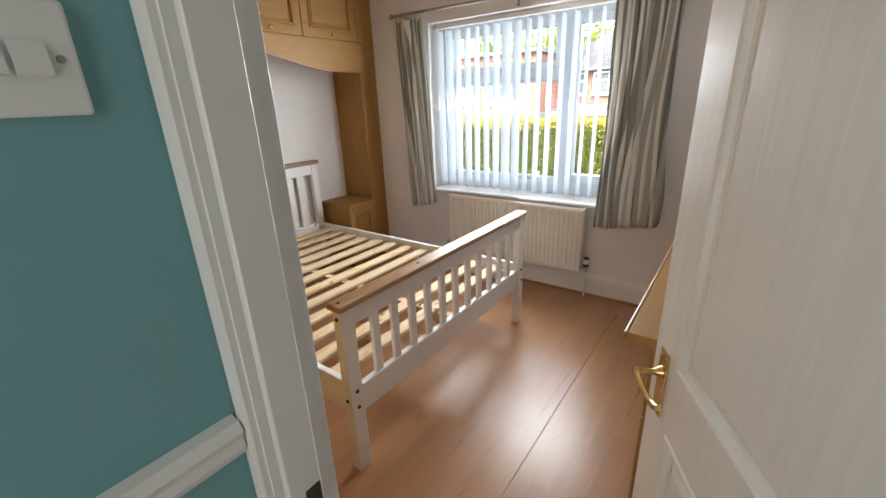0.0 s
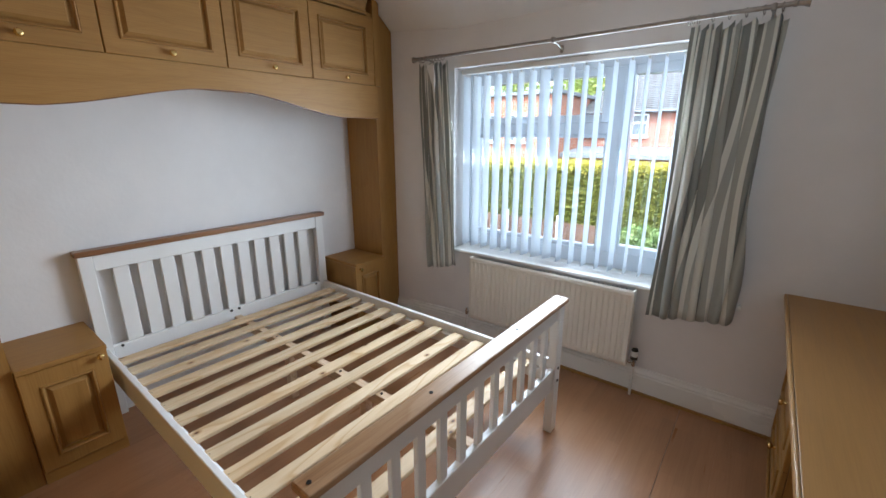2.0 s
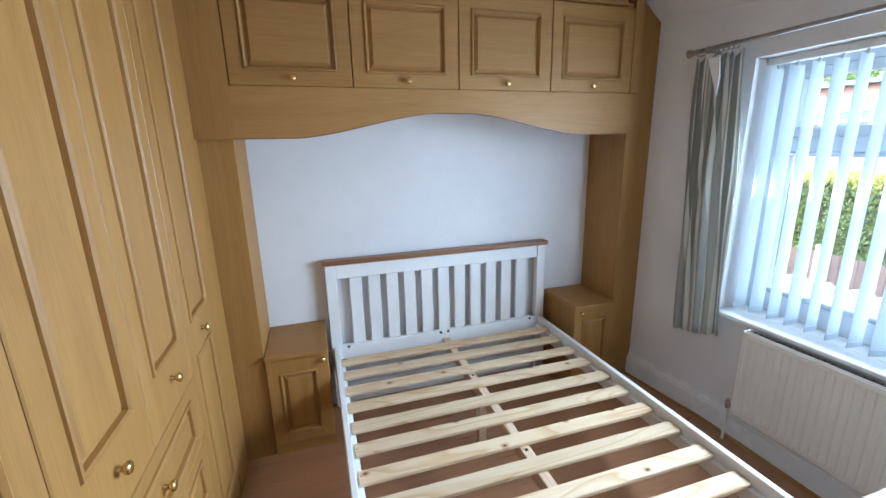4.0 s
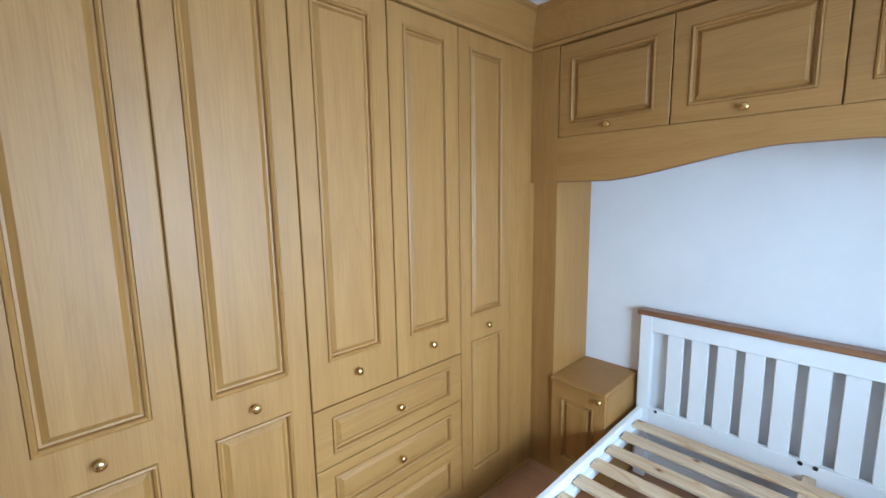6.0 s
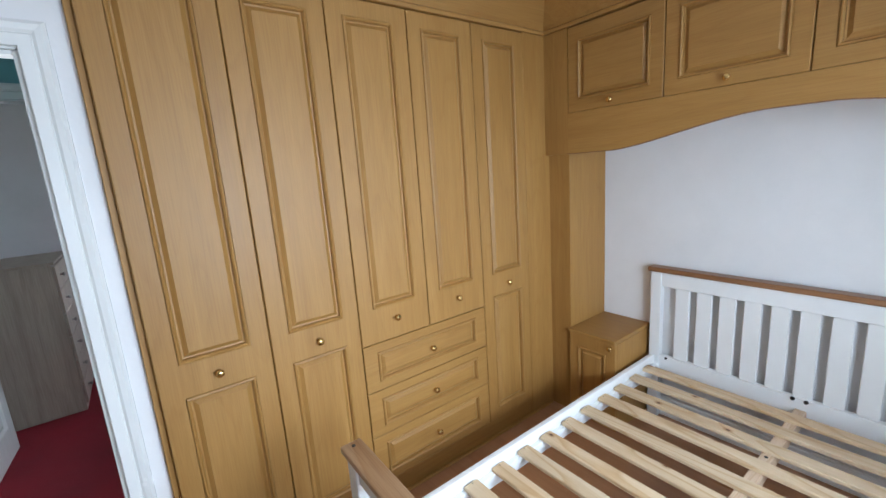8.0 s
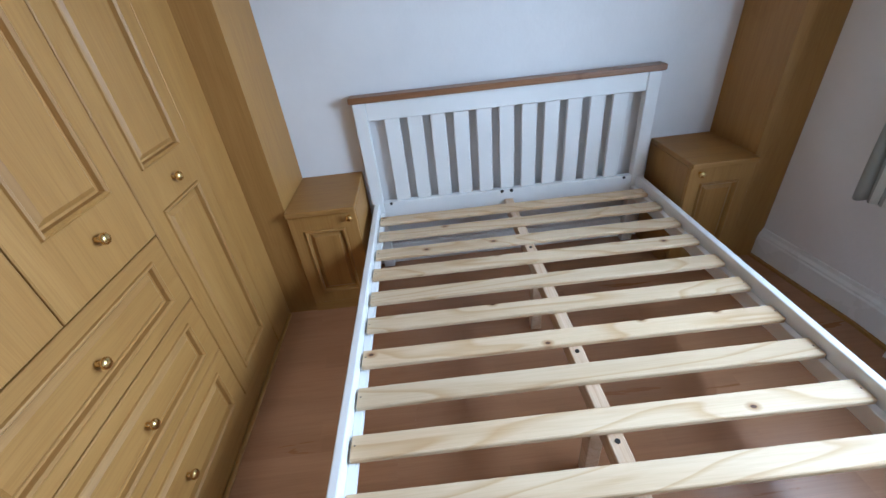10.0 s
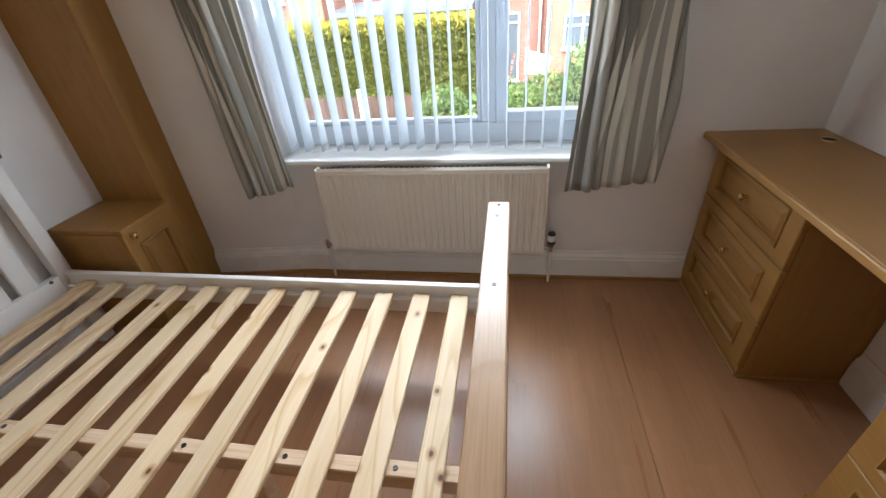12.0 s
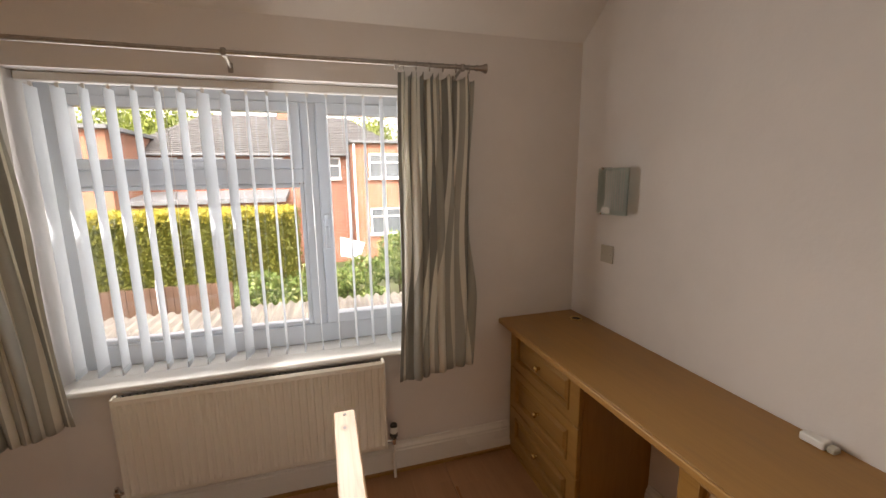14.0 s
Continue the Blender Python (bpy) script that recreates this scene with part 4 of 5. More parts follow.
part("end_cap", box(RX1 - 0.013, RX1, RY, RY + 0.055, RZ0 + 0.003, RZ1 - 0.003, 0.005, seg=2), M_RAD, t)
part("back_panel", box(RX0 + 0.013, RX1 - 0.013, RY + 0.045, RY + 0.056, RZ0 + 0.01, RZ1 - 0.02), M_RAD, t)
# added dark block: the shade between radiator and wall, put into colour
part("convector_core", box(RX0 + 0.02, RX1 - 0.02, RY + 0.058, YN - 0.003, RZ0 + 0.02, RZ1 - 0.03), M_DARK, t, "dark block painting the shade behind the panel")
bm = bmesh.new()
for i in range(40):
    x = RX0 + 0.03 + i * 0.0265
    box(x, x + 0.006, RY + 0.014, RY + 0.044, RZ1 - 0.05, RZ1 - 0.006, bm=bm)
tagged(part("fins", bm, M_DARK, t, "dark convector fins"), kind="stuff")
for i, (x, dx) in enumerate(((RX0, -1), (RX1, 1))):
    v = part("valve", lathe([(0.0, 0.0), (0.011, 0.0), (0.011, 0.02), (0.014, 0.022), (0.014, 0.032), (0.009, 0.034), (0.009, 0.05), (0.0, 0.05)], Matrix.Translation((x + dx * 0.035, RY + 0.03, 0.19)), 12), M_CHROME, t, "chrome radiator valve", 40)
    if dx > 0:
        part("valve_head", lathe([(0.0, 0.0), (0.017, 0.0), (0.019, 0.008), (0.019, 0.05), (0.014, 0.058), (0.0, 0.06)], Matrix.Translation((x + 0.035, RY + 0.03, 0.24)), 14), M_PLASTIC, v, "white valve cap", 40)
        part("collar", lathe([(0.0, 0.0), (0.0196, 0.0), (0.0196, 0.02), (0.0, 0.02)], Matrix.Translation((x + 0.035, RY + 0.03, 0.235)), 14), M_DARK, v, "dark collar", 40)
        part("end_ring", lathe([(0.0, 0.0), (0.0194, 0.0), (0.016, 0.012), (0.0, 0.013)], Matrix.Translation((x + 0.035, RY + 0.03, 0.289)), 14), M_DARK, v, "dark top ring", 40)
    part("elbow", tube([(x + dx * 0.035, RY + 0.03, 0.21), (x + dx * 0.01, RY + 0.03, 0.21), (x - dx * 0.01, RY + 0.03, 0.21)], 0.008), M_CHROME, v, "", 40)
    part("pipe", tube([(x + dx * 0.035, RY + 0.03, 0.195), (x + dx * 0.035, RY + 0.03, 0.0)], 0.0078), M_GLOSS, t, "white painted pipe", 40)

# ---- curtain rod and curtains ----
ROD_Y, ROD_Z = 2.92, 2.0
t = thing("curtain_rod", (-1.41, ROD_Y, ROD_Z), "brushed nickel curtain rod with flared ends and rings", "curtain rod")
part("pole", tube([(-2.40, ROD_Y, ROD_Z), (-1.42, ROD_Y, ROD_Z - 0.004), (-0.42, ROD_Y, ROD_Z)], 0.0095, 12), M_STEEL, t, "", 40)
FIN = [(0.0, 0.0), (0.012, 0.0), (0.014, 0.012), (0.011, 0.016), (0.013, 0.03), (0.02, 0.048), (0.021, 0.053), (0.0, 0.055)]
for x, d in ((-2.40, -1), (-0.42, 1)):
    part("finial", lathe(FIN, Matrix.Translation((x, ROD_Y, ROD_Z)) @ Vector((d, 0, 0)).to_track_quat("Z", "Y").to_matrix().to_4x4(), 14), M_STEEL, t, "", 40)
for x in (-2.34, -1.43, -0.48):
    bm = tube([(x, ROD_Y, ROD_Z - 0.004), (x, ROD_Y + 0.06, ROD_Z - 0.012), (x, YN - 0.004, ROD_Z - 0.03)], 0.007)
    box(x - 0.01, x + 0.01, YN - 0.008, YN, ROD_Z - 0.05, ROD_Z - 0.01, 0.003, bm)
    box(x - 0.009, x + 0.009, ROD_Y - 0.012, ROD_Y + 0.012, ROD_Z - 0.018, ROD_Z + 0.012, 0.003, bm)
    part("bracket", bm, M_STEEL, t)


def ring(x):
    pts = [(x + 0.003 * math.sin(a), ROD_Y + 0.018 * math.sin(a), ROD_Z - 0.007 + 0.018 * math.cos(a)) for a in [2 * math.pi * i / 16 for i in range(17)]]
    part("ring", tube(pts, 0.0022, 6), M_STEEL, t, "", 60)


for x in (-2.385, -2.37, -2.30, -2.275, -2.25, -2.225, -2.20, -0.78, -0.765, -0.745, -0.69, -0.63, -0.57, -0.51, -0.45):
    ring(x)


def curtain(name, top, bottom, z_top, zb0, zb1, folds, seed, label, lean):
    """A pleated curtain: its top and bottom edge from x to x, the folds running between them."""
    rng = random.Random(seed)
    nu, nv = 170, 30
    amp = [rng.uniform(0.15, 1.25) for _ in range(folds + 3)]
    shift = [rng.uniform(-0.28, 0.28) for _ in range(folds + 3)]
    tone = [rng.uniform(-1, 1) for _ in range(6)]
    me = bpy.data.meshes.new("cloth")
    verts, faces, uvs = [], [], []
    for k in range(nv):
        v = k / (nv - 1)
        for i in range(nu):
            u = i / (nu - 1)
            f = u * folds + 0.5 * math.sin(6.1 * u + seed) + 0.55 * v * math.sin(4 * u + 2 * seed) + 0.16 * math.sin(5 * v + 4 * u + seed)
            f = min(max(f, 0.0), folds + 1.9)
            c = int(f)
            q = f - c
            q = q * q * (3 - 2 * q)
            a = amp[c] * (1 - q) + amp[c + 1] * q
            p = shift[c] * (1 - q) + shift[c + 1] * q
            gather = min(1.0, 0.35 + 1.4 * v)
            w = math.sin(2 * math.pi * (f + p)) + 0.3 * math.sin(4 * math.pi * f + tone[0] * 3 + 2 * v)
            depth = 0.042 * a * gather
            x0, x1 = (top[j] + (bottom[j] - top[j]) * (v ** 1.15) for j in (0, 1))
            x = x0 + (x1 - x0) * u + 0.02 * math.cos(2 * math.pi * (f + p)) * gather + 0.006 * tone[1] * math.sin(7 * v + 5 * u)
            y = ROD_Y + 0.012 + lean * v + depth * w + 0.006 * math.sin(8 * v + 6 * u + seed)
            zb = zb0 + (zb1 - zb0) * u + 0.012 * math.sin(2 * math.pi * (f + p))
            sag = 0.032 * (1 - v) ** 4 * abs(math.sin(math.pi * (f + p)))
            verts.append((x, y, z_top + (zb - z_top) * v - sag))
            uvs.append((u, v))
    for k in range(nv - 1):
        for i in range(nu - 1):
            a = k * nu + i
            faces.append((a, a + 1, a + nu + 1, a + nu))
    me.from_pydata(verts, [], faces)
    layer = me.uv_layers.new(name="UVMap")
    for lp in me.loops:
        layer.data[lp.index].uv = uvs[lp.vertex_index]
    me.materials.append(M_CURTAIN)
    me.polygons.foreach_set("use_smooth", [True] * len(me.polygons))
    t = thing(name, ((top[0] + top[1]) / 2, ROD_Y, zb0), label, "curtain", "curtains at the window")
    ob = new("cloth", me)
    ob.parent = t
    ob.location = (-(top[0] + top[1]) / 2, -ROD_Y, -zb0)
    mod = ob.modifiers.new("thickness", "SOLIDIFY")
    mod.thickness = 0.002
    hooks = 6
    for i in range(hooks):
        x = top[0] + (top[1] - top[0]) * (i + 0.5) / hooks
        part("hook", tube([(x, ROD_Y + 0.004, ROD_Z - 0.024), (x, ROD_Y + 0.012, ROD_Z - 0.036), (x, ROD_Y + 0.004, ROD_Z - 0.05)], 0.0016, 5), M_PLASTIC, t, "white plastic curtain hook")
    return t


left_curtain = curtain("curtain", (-2.42, -2.17), (-2.385, -2.085), 1.974, 0.52, 0.575, 6, 3, "grey and cream striped curtain drawn back, narrow", 0.03)
curtain("curtain", (-0.775, -0.425), (-0.81, -0.43), 1.974, 0.545, 0.605, 8, 11, "grey and cream striped curtain drawn back, wide", 0.03)
# flat white wedge added before the cloth, narrowing downwards
part("heading_tape", prism([(-2.295, 1.945), (-2.235, 1.95), (-2.222, 1.86), (-2.228, 1.775)], "y", ROD_Y - 0.052, ROD_Y - 0.046), M_PLASTIC, left_curtain, "white wedge added in front of the curtain's top")
for x in (-0.397,):
    solid("curtain_hook", lathe([(0.0, 0.0), (0.012, 0.0), (0.006, 0.005), (0.005, 0.03), (0.013, 0.04), (0.0, 0.046)], Matrix.Translation((x, YN, 0.665)) @ Vector((0, -1, 0)).to_track_quat("Z", "Y").to_matrix().to_4x4(), 12), M_PLASTIC, "small white tie-back hook on the wall", "curtain hook", smooth=40)

# ---- vertical blind ----
BY = 3.135
t = thing("vertical_blind", (-1.48, BY, WZ1), "white vertical louvre blind with the slats turned open", "blind")
part("headrail", box(WX0 + 0.005, WX1 - 0.005, BY - 0.02, BY + 0.02, WZ1 - 0.035, WZ1 - 0.001, 0.004), M_PLASTIC, t)
rng = random.Random(8)
NS = 19
for i in range(NS):
    x = WX0 + 0.045 + (WX1 - WX0 - 0.09) * i / (NS - 1)
    turn = radians(90 - rng.uniform(-3, 5))
    if i in (7, 8):
        turn = radians(90 - (20 if i == 7 else 16))
    z0, z1 = WZ0 + 0.022, WZ1 - 0.05
    c, s = math.cos(turn), math.sin(turn)
    bm = bmesh.new()
    cols = []
    for j in range(5):
        a = -0.044 + 0.088 * j / 4
        bow = 0.003 * (1 - (a / 0.044) ** 2)
        cols.append([bm.verts.new((x + a * c - (bow + d) * s, BY + a * s + (bow + d) * c, z)) for d, z in ((0, z0), (0, z1), (0.0008, z1), (0.0008, z0))])
    for a, b in zip(cols, cols[1:]):
        for k in range(4):
            bm.faces.new((a[k], a[(k + 1) % 4], b[(k + 1) % 4], b[k]))
    bm.faces.new(cols[0])
    bm.faces.new(cols[-1])
    lv = part("louvre", bm, M_BLIND, t, "white cloth louvre")
    part("hanger", box(x - 0.006, x + 0.006, BY - 0.002, BY + 0.002, z1 - 0.004, WZ1 - 0.034), M_PLASTIC, lv)
    bw = bmesh.new()
    q = [(-0.043, -0.0022), (0.043, -0.0022), (0.043, 0.003), (-0.043, 0.003)]
    prism([(x + a * c - b * s, BY + a * s + b * c) for a, b in q], "z", z0 - 0.002, z0 + 0.024, bw)
    part("bottom_weight", bw, M_BLIND, lv)
bm = bmesh.new()
for s in (-1, 1):
    pts = []
    for i in range(NS * 4 - 3):
        x = WX0 + 0.045 + (WX1 - WX0 - 0.09) * i / ((NS - 1) * 4)
        pts.append((x, BY + s * 0.042, WZ0 + 0.03 - 0.012 * math.sin(math.pi * (i % 4) / 4)))
    tube(pts, 0.0009, 4, bm)
part("bead_chain", bm, M_PLASTIC, t, "thin white bead chain")
part("cord", tube([(-1.70, BY - 0.022, WZ1 - 0.03), (-1.695, BY - 0.03, 1.5), (-1.70, BY - 0.028, 1.15)], 0.0012, 5), M_PLASTIC, t, "thin white pull cord")

# ---- bedroom door, standing part open ----
HINGE, SWING = Vector((DX1 - 0.015, YS - 0.002, 0)), 62.6
door = new("door_1")
door.matrix_basis = pose(*HINGE, 0, 0, 180 - SWING)
ORIGIN[door] = Vector((0, 0, 0))
tagged(door, "white glossy panelled door with a brass lever handle, part open", "door", kind="structure")
LW, LH, LT = 0.695, 1.975, 0.038
# local x from the hinge, y across the leaf: +y is the room's side when the door is shut
D6 = ((0.0, 0.0), (0.004, 0.003), (0.010, 0.0), (0.016, -0.009), (0.024, -0.011), (0.05, -0.002), (0.052, -0.002))
pans = [(0.10, 0.585, 0.87, 1.86), (0.10, 0.585, 0.20, 0.72)]
M_DOOR, nt, p = material("white_grained_gloss_door", 0.22)
v = coords(nt, (55, 55, 3.0), False)
gr = noise_tex(nt, v, 1.0, 5.0, 0.6, 0.6)
nt.links.new(ramp(nt, gr, [(0.3, (0.72, 0.70, 0.65)), (0.7, (0.78, 0.76, 0.71))]), p.inputs["Base Color"])
bump(nt, p, gr, 0.35, 0.0016)
rough_from(nt, p, gr, 0.16, 0.3)
# leaf: its landing side lies at local y = +LT/2 in this turned frame
m = Matrix.Translation((LW, LT / 2, 0.006)) @ Matrix.Rotation(math.pi, 4, "Z")
leaf = part("leaf", front(m, LW, LH, LT - 0.012, [(LW - b, LW - a, c, d) for a, b, c, d in pans], mould=D6), M_DOOR, door)
m = Matrix.Translation((0, -LT / 2, 0.006))
part("leaf_back", front(m, LW, LH, 0.011, pans, mould=D6), M_DOOR, door)
for side in (1, -1):
    y = side * LT / 2
    hx = LW - 0.055
    bp = part("back_plate", box(hx - 0.02, hx + 0.02, y, y + side * 0.004, 0.735, 0.885, 0.0015), M_BRASS, door, "brass handle back plate")
    stem = lathe([(0.0, 0.0), (0.013, 0.0), (0.010, 0.008), (0.007, 0.014), (0.007, 0.04), (0.011, 0.046), (0.011, 0.054), (0.0, 0.056)], Matrix.Translation((hx, y + side * 0.004, 0.835)) @ Vector((0, side, 0)).to_track_quat("Z", "Y").to_matrix().to_4x4(), 12)
    tube([(hx, y + side * 0.052, 0.835), (hx - 0.03, y + side * 0.054, 0.832), (hx - 0.07, y + side * 0.05, 0.824), (hx - 0.095, y + side * 0.047, 0.826), (hx - 0.108, y + side * 0.046, 0.833)], [0.0075, 0.006, 0.0055, 0.0075, 0.006], 10, stem)
    part("lever", stem, M_BRASS, bp, "polished brass lever", 45)
    for z in (0.747, 0.873):
        for dx in (-0.012, 0.012):
            part("screw", lathe([(0.0, 0.0), (0.003, 0.0), (0.0025, 0.001), (0.0, 0.0012)], Matrix.Translation((hx + dx, y + side * 0.004, z)) @ Vector((0, side, 0)).to_track_quat("Z", "Y").to_matrix().to_4x4(), 8), M_STEEL, bp, "steel screw")
part("latch_plate", box(LW, LW + 0.001, -0.011, 0.011, 0.78, 0.84), M_BRASS, door, "brass latch plate")

# ---- far room: open door, chest of drawers, peg ----
fd = new("door_2")
fd.matrix_basis = pose(FX1 - 0.005, -0.745, 0, 0, 0, -93)
ORIGIN[fd] = Vector((0, 0, 0))
tagged(fd, "white panelled door of the far room, standing open", "door", kind="structure")
fp = [(0.10, 0.62, 0.98, 1.86), (0.10, 0.62, 0.62, 0.86), (0.10, 0.62, 0.18, 0.50)]
m = Matrix.Translation((0, -0.038, 0.006))
part("leaf", front(m, 0.72, 2.015, 0.036, fp, mould=D6), M_DOOR, fd)
bp = part("back_plate", box(0.645, 0.685, -0.042, -0.038, 0.95, 1.09), M_BRASS, fd, "brass back plate")
part("lever", tube([(0.665, -0.04, 1.05), (0.665, -0.085, 1.05), (0.62, -0.088, 1.045), (0.57, -0.086, 1.04)], 0.007), M_BRASS, bp, "brass lever", 40)

t = thing("chest_of_drawers", (0.03, -2.1, 0), "tall limed-wood chest of drawers on red carpet", "chest of drawers")
cx0, cx1, cy0, cy1, ch = -0.17, 0.235, -2.45, -1.74, 1.13
part("body", box(cx0 + 0.018, cx1, cy0, cy1, 0, ch - 0.02, 0.001), M_BEIGE, t)
part("top", box(cx0, cx1, cy0 - 0.004, cy1 + 0.004, ch - 0.019, ch, 0.002), M_BEIGE, t)
for i in range(6):
    z0 = 0.05 + i * 0.175
    d = part("drawer", box(cx0, cx0 + 0.017, cy0 + 0.004, cy1 - 0.004, z0 + 0.003, z0 + 0.172, 0.002), M_BEIGE, t)
    for y in (-1.9, -2.28):
        part("knob", lathe(KNOB, Matrix.Translation((cx0, y, z0 + 0.09)) @ Vector((-1, 0, 0)).to_track_quat("Z", "Y").to_matrix().to_4x4(), 8), M_STEEL, d, "small metal knob", 40)
solid("wall_peg", lathe([(0.0, 0.0), (0.018, 0.0), (0.018, 0.01), (0.013, 0.03), (0.03, 0.055), (0.022, 0.065), (0.0, 0.07)], Matrix.Translation((-0.33, -2.85, 1.92)) @ Vector((0, 1, 0)).to_track_quat("Z", "Y").to_matrix().to_4x4(), 14), M_OAK_X, "turned wooden peg on the wall", "wall peg", smooth=50)

# ---- outside ----
GZ = -2.7
M_LAWN = paint("grass_and_soil", (0.07, 0.095, 0.035), 0.95, 0.3, 0.8, 8.0, 0.05, 0.6)
solid("ground", box(-400, 400, OUT + 0.3, 900, GZ - 0.5, GZ), M_LAWN, "rough garden ground", "ground", kind="structure")


def brick_mat(name, col, mortar=(0.34, 0.31, 0.27)):
    mat, nt, p = material(name, 0.85)
    b = nt.nodes.new("ShaderNodeTexBrick")
    b.inputs["Scale"].default_value = 1.0
    b.inputs["Brick Width"].default_value, b.inputs["Row Height"].default_value = 0.225, 0.075
    b.inputs["Mortar Size"].default_value = 0.009
    b.inputs["Color1"].default_value = (*col, 1)
    b.inputs["Color2"].default_value = (col[0] * 0.72, col[1] * 0.66, col[2] * 0.66, 1)
    b.inputs["Mortar"].default_value = (*mortar, 1)
    tc = nt.nodes.new("ShaderNodeTexCoord")
    sep = nt.nodes.new("ShaderNodeSeparateXYZ")
    add = nt.nodes.new("ShaderNodeMath")
    cmb = nt.nodes.new("ShaderNodeCombineXYZ")
    nt.links.new(tc.outputs["Object"], sep.inputs[0])
    nt.links.new(sep.outputs[0], add.inputs[0])
    nt.links.new(sep.outputs[1], add.inputs[1])
    nt.links.new(add.outputs[0], cmb.inputs[0])
    nt.links.new(sep.outputs[2], cmb.inputs[1])
    nt.links.new(cmb.outputs[0], b.inputs["Vector"])
    big = noise_tex(nt, tc.outputs["Object"], 0.7, 4.0)
    nt.links.new(mix(nt, 1.0, b.outputs["Color"], ramp(nt, big, [(0.3, (0.75, 0.75, 0.75)), (0.7, (1, 1, 1))]), "MULTIPLY"), p.inputs["Base Color"])
    return mat


M_BRICK = brick_mat("orange_brick", (0.38, 0.125, 0.058))
M_BRICK2 = brick_mat("red_brick", (0.34, 0.11, 0.065))
M_SLATE = paint("grey_roof_tile", (0.13, 0.135, 0.145), 0.8, 0.15, 0.4, 12.0, 0.02)
M_LEAD = paint("grey_felt_roof", (0.15, 0.165, 0.185), 0.6, 0.1, 0.2, 20.0)
M_ASB = paint("weathered_cement_sheet", (0.36, 0.345, 0.32), 0.9, 0.14, 0.4, 30.0, 0.004, 1.2)
M_FENCE = paint("brown_fence_paint", (0.10, 0.058, 0.04), 0.8, 0.2, 0.4, 40.0)
M_PANE, nt_, p_ = material("dark_window_pane", 0.08)
p_.inputs["Base Color"].default_value = (0.10, 0.12, 0.14, 1)


def leaf_mat(name, stops):
    mat, nt, p = material(name, 0.6)
    geo = nt.nodes.new("ShaderNodeNewGeometry")
    col = ramp(nt, geo.outputs["Random Per Island"], stops)
    nt.links.new(col, p.inputs["Base Color"])
    tr = nt.nodes.new("ShaderNodeBsdfTranslucent")
    nt.links.new(col, tr.inputs["Color"])
    ms = nt.nodes.new("ShaderNodeMixShader")
    ms.inputs[0].default_value = 0.3
    nt.links.new(p.outputs[0], ms.inputs[1])
    nt.links.new(tr.outputs[0], ms.inputs[2])
    nt.links.new(ms.outputs[0], nt.nodes["Material Output"].inputs["Surface"])
    return mat


M_HEDGE = leaf_mat("hedge_leaves", [(0.0, (0.085, 0.105, 0.014)), (0.5, (0.115, 0.135, 0.018)), (1.0, (0.17, 0.175, 0.025))])
M_HEDGE_TOP = leaf_mat("golden_hedge_shoots", [(0.0, (0.28, 0.27, 0.04)), (1.0, (0.5, 0.44, 0.08))])
M_BUSH = leaf_mat("shrub_leaves", [(0.0, (0.06, 0.11, 0.025)), (0.6, (0.14, 0.22, 0.06)), (1.0, (0.34, 0.38, 0.16))])
M_TREE = leaf_mat("spring_tree_leaves", [(0.0, (0.10, 0.15, 0.025)), (1.0, (0.26, 0.31, 0.07))])
M_BARK = paint("bark", (0.10, 0.075, 0.055), 0.9, 0.2, 0.8, 20.0, 0.01)


def leaves(name, mat, count, place, size, seed):
    """Many small leaf cards; place(rng) gives each one's centre."""
    rng = random.Random(seed)
    verts, faces = [], []
    for _ in range(count):
        c = Vector(place(rng))
        e = Euler((rng.uniform(0, 6.3), rng.uniform(0, 6.3), rng.uniform(0, 6.3))).to_matrix()
        s = size * rng.uniform(0.6, 1.4)
        k = len(verts)
        for a, b in ((-1, 0), (-0.2, 0.45), (1, 0), (-0.2, -0.45)):
            verts.append(tuple(c + e @ Vector((a * s, b * s, 0.15 * s * abs(a)))))
        faces.append((k, k + 1, k + 2, k + 3))
    me = bpy.data.meshes.new(name)
    me.from_pydata(verts, [], faces)
    me.materials.append(mat)
    return new(name, me)


# corrugated roof of the outbuilding under the window
t = thing("outbuilding", (-1.5, 6.0, GZ), "outbuilding with a weathered corrugated cement roof", "outbuilding")
bm = bmesh.new()
rx0, rx1, ry0, ry1 = -7.5, 3.4, 4.1, 7.8
nx = 440
prev = None
for i in range(nx + 1):
    x = rx0 + (rx1 - rx0) * i / nx
    z = -0.42 + 0.028 * math.sin(2 * math.pi * x / 0.15)
    cur = [bm.verts.new((x + 0.12, ry1 + 0.01 * math.sin(x * 3), z)), bm.verts.new((x, ry0, z + 0.02))]
    if prev:
        bm.faces.new((prev[0], prev[1], cur[1], cur[0]))
    prev = cur
bmesh.ops.solidify(bm, geom=bm.faces[:], thickness=0.008)
part("roof", bm, M_ASB, t, "weathered corrugated cement sheets", 60)
part("wall", box(rx0 + 0.1, rx1 - 0.1, ry0 + 0.1, ry1 - 0.15, GZ, -0.47), M_BRICK2, t)

# fence with pale posts
t = thing("fence", (-5.5, 9.6, GZ), "dark brown board fence with pale posts", "fence")
for i in range(52):
    x = -9.3 + 0.125 * i
    part("board", box(x, x + 0.118, 9.58, 9.60, GZ, -0.42 - 0.01 * (i % 3)), M_FENCE, t)
for x in (-5.4, -4.05):
    part("post", box(x, x + 0.08, 9.5, 9.58, GZ, -0.28, 0.004), M_UPVC, t, "white fence post")
for z in (-0.6, -1.6):
    part("rail", box(-9.3, -2.8, 9.602, 9.64, z - 0.04, z + 0.04), M_FENCE, t)

# clipped hedge
HB = (-9.6, -1.75, 12.0, 13.6, 0.72)


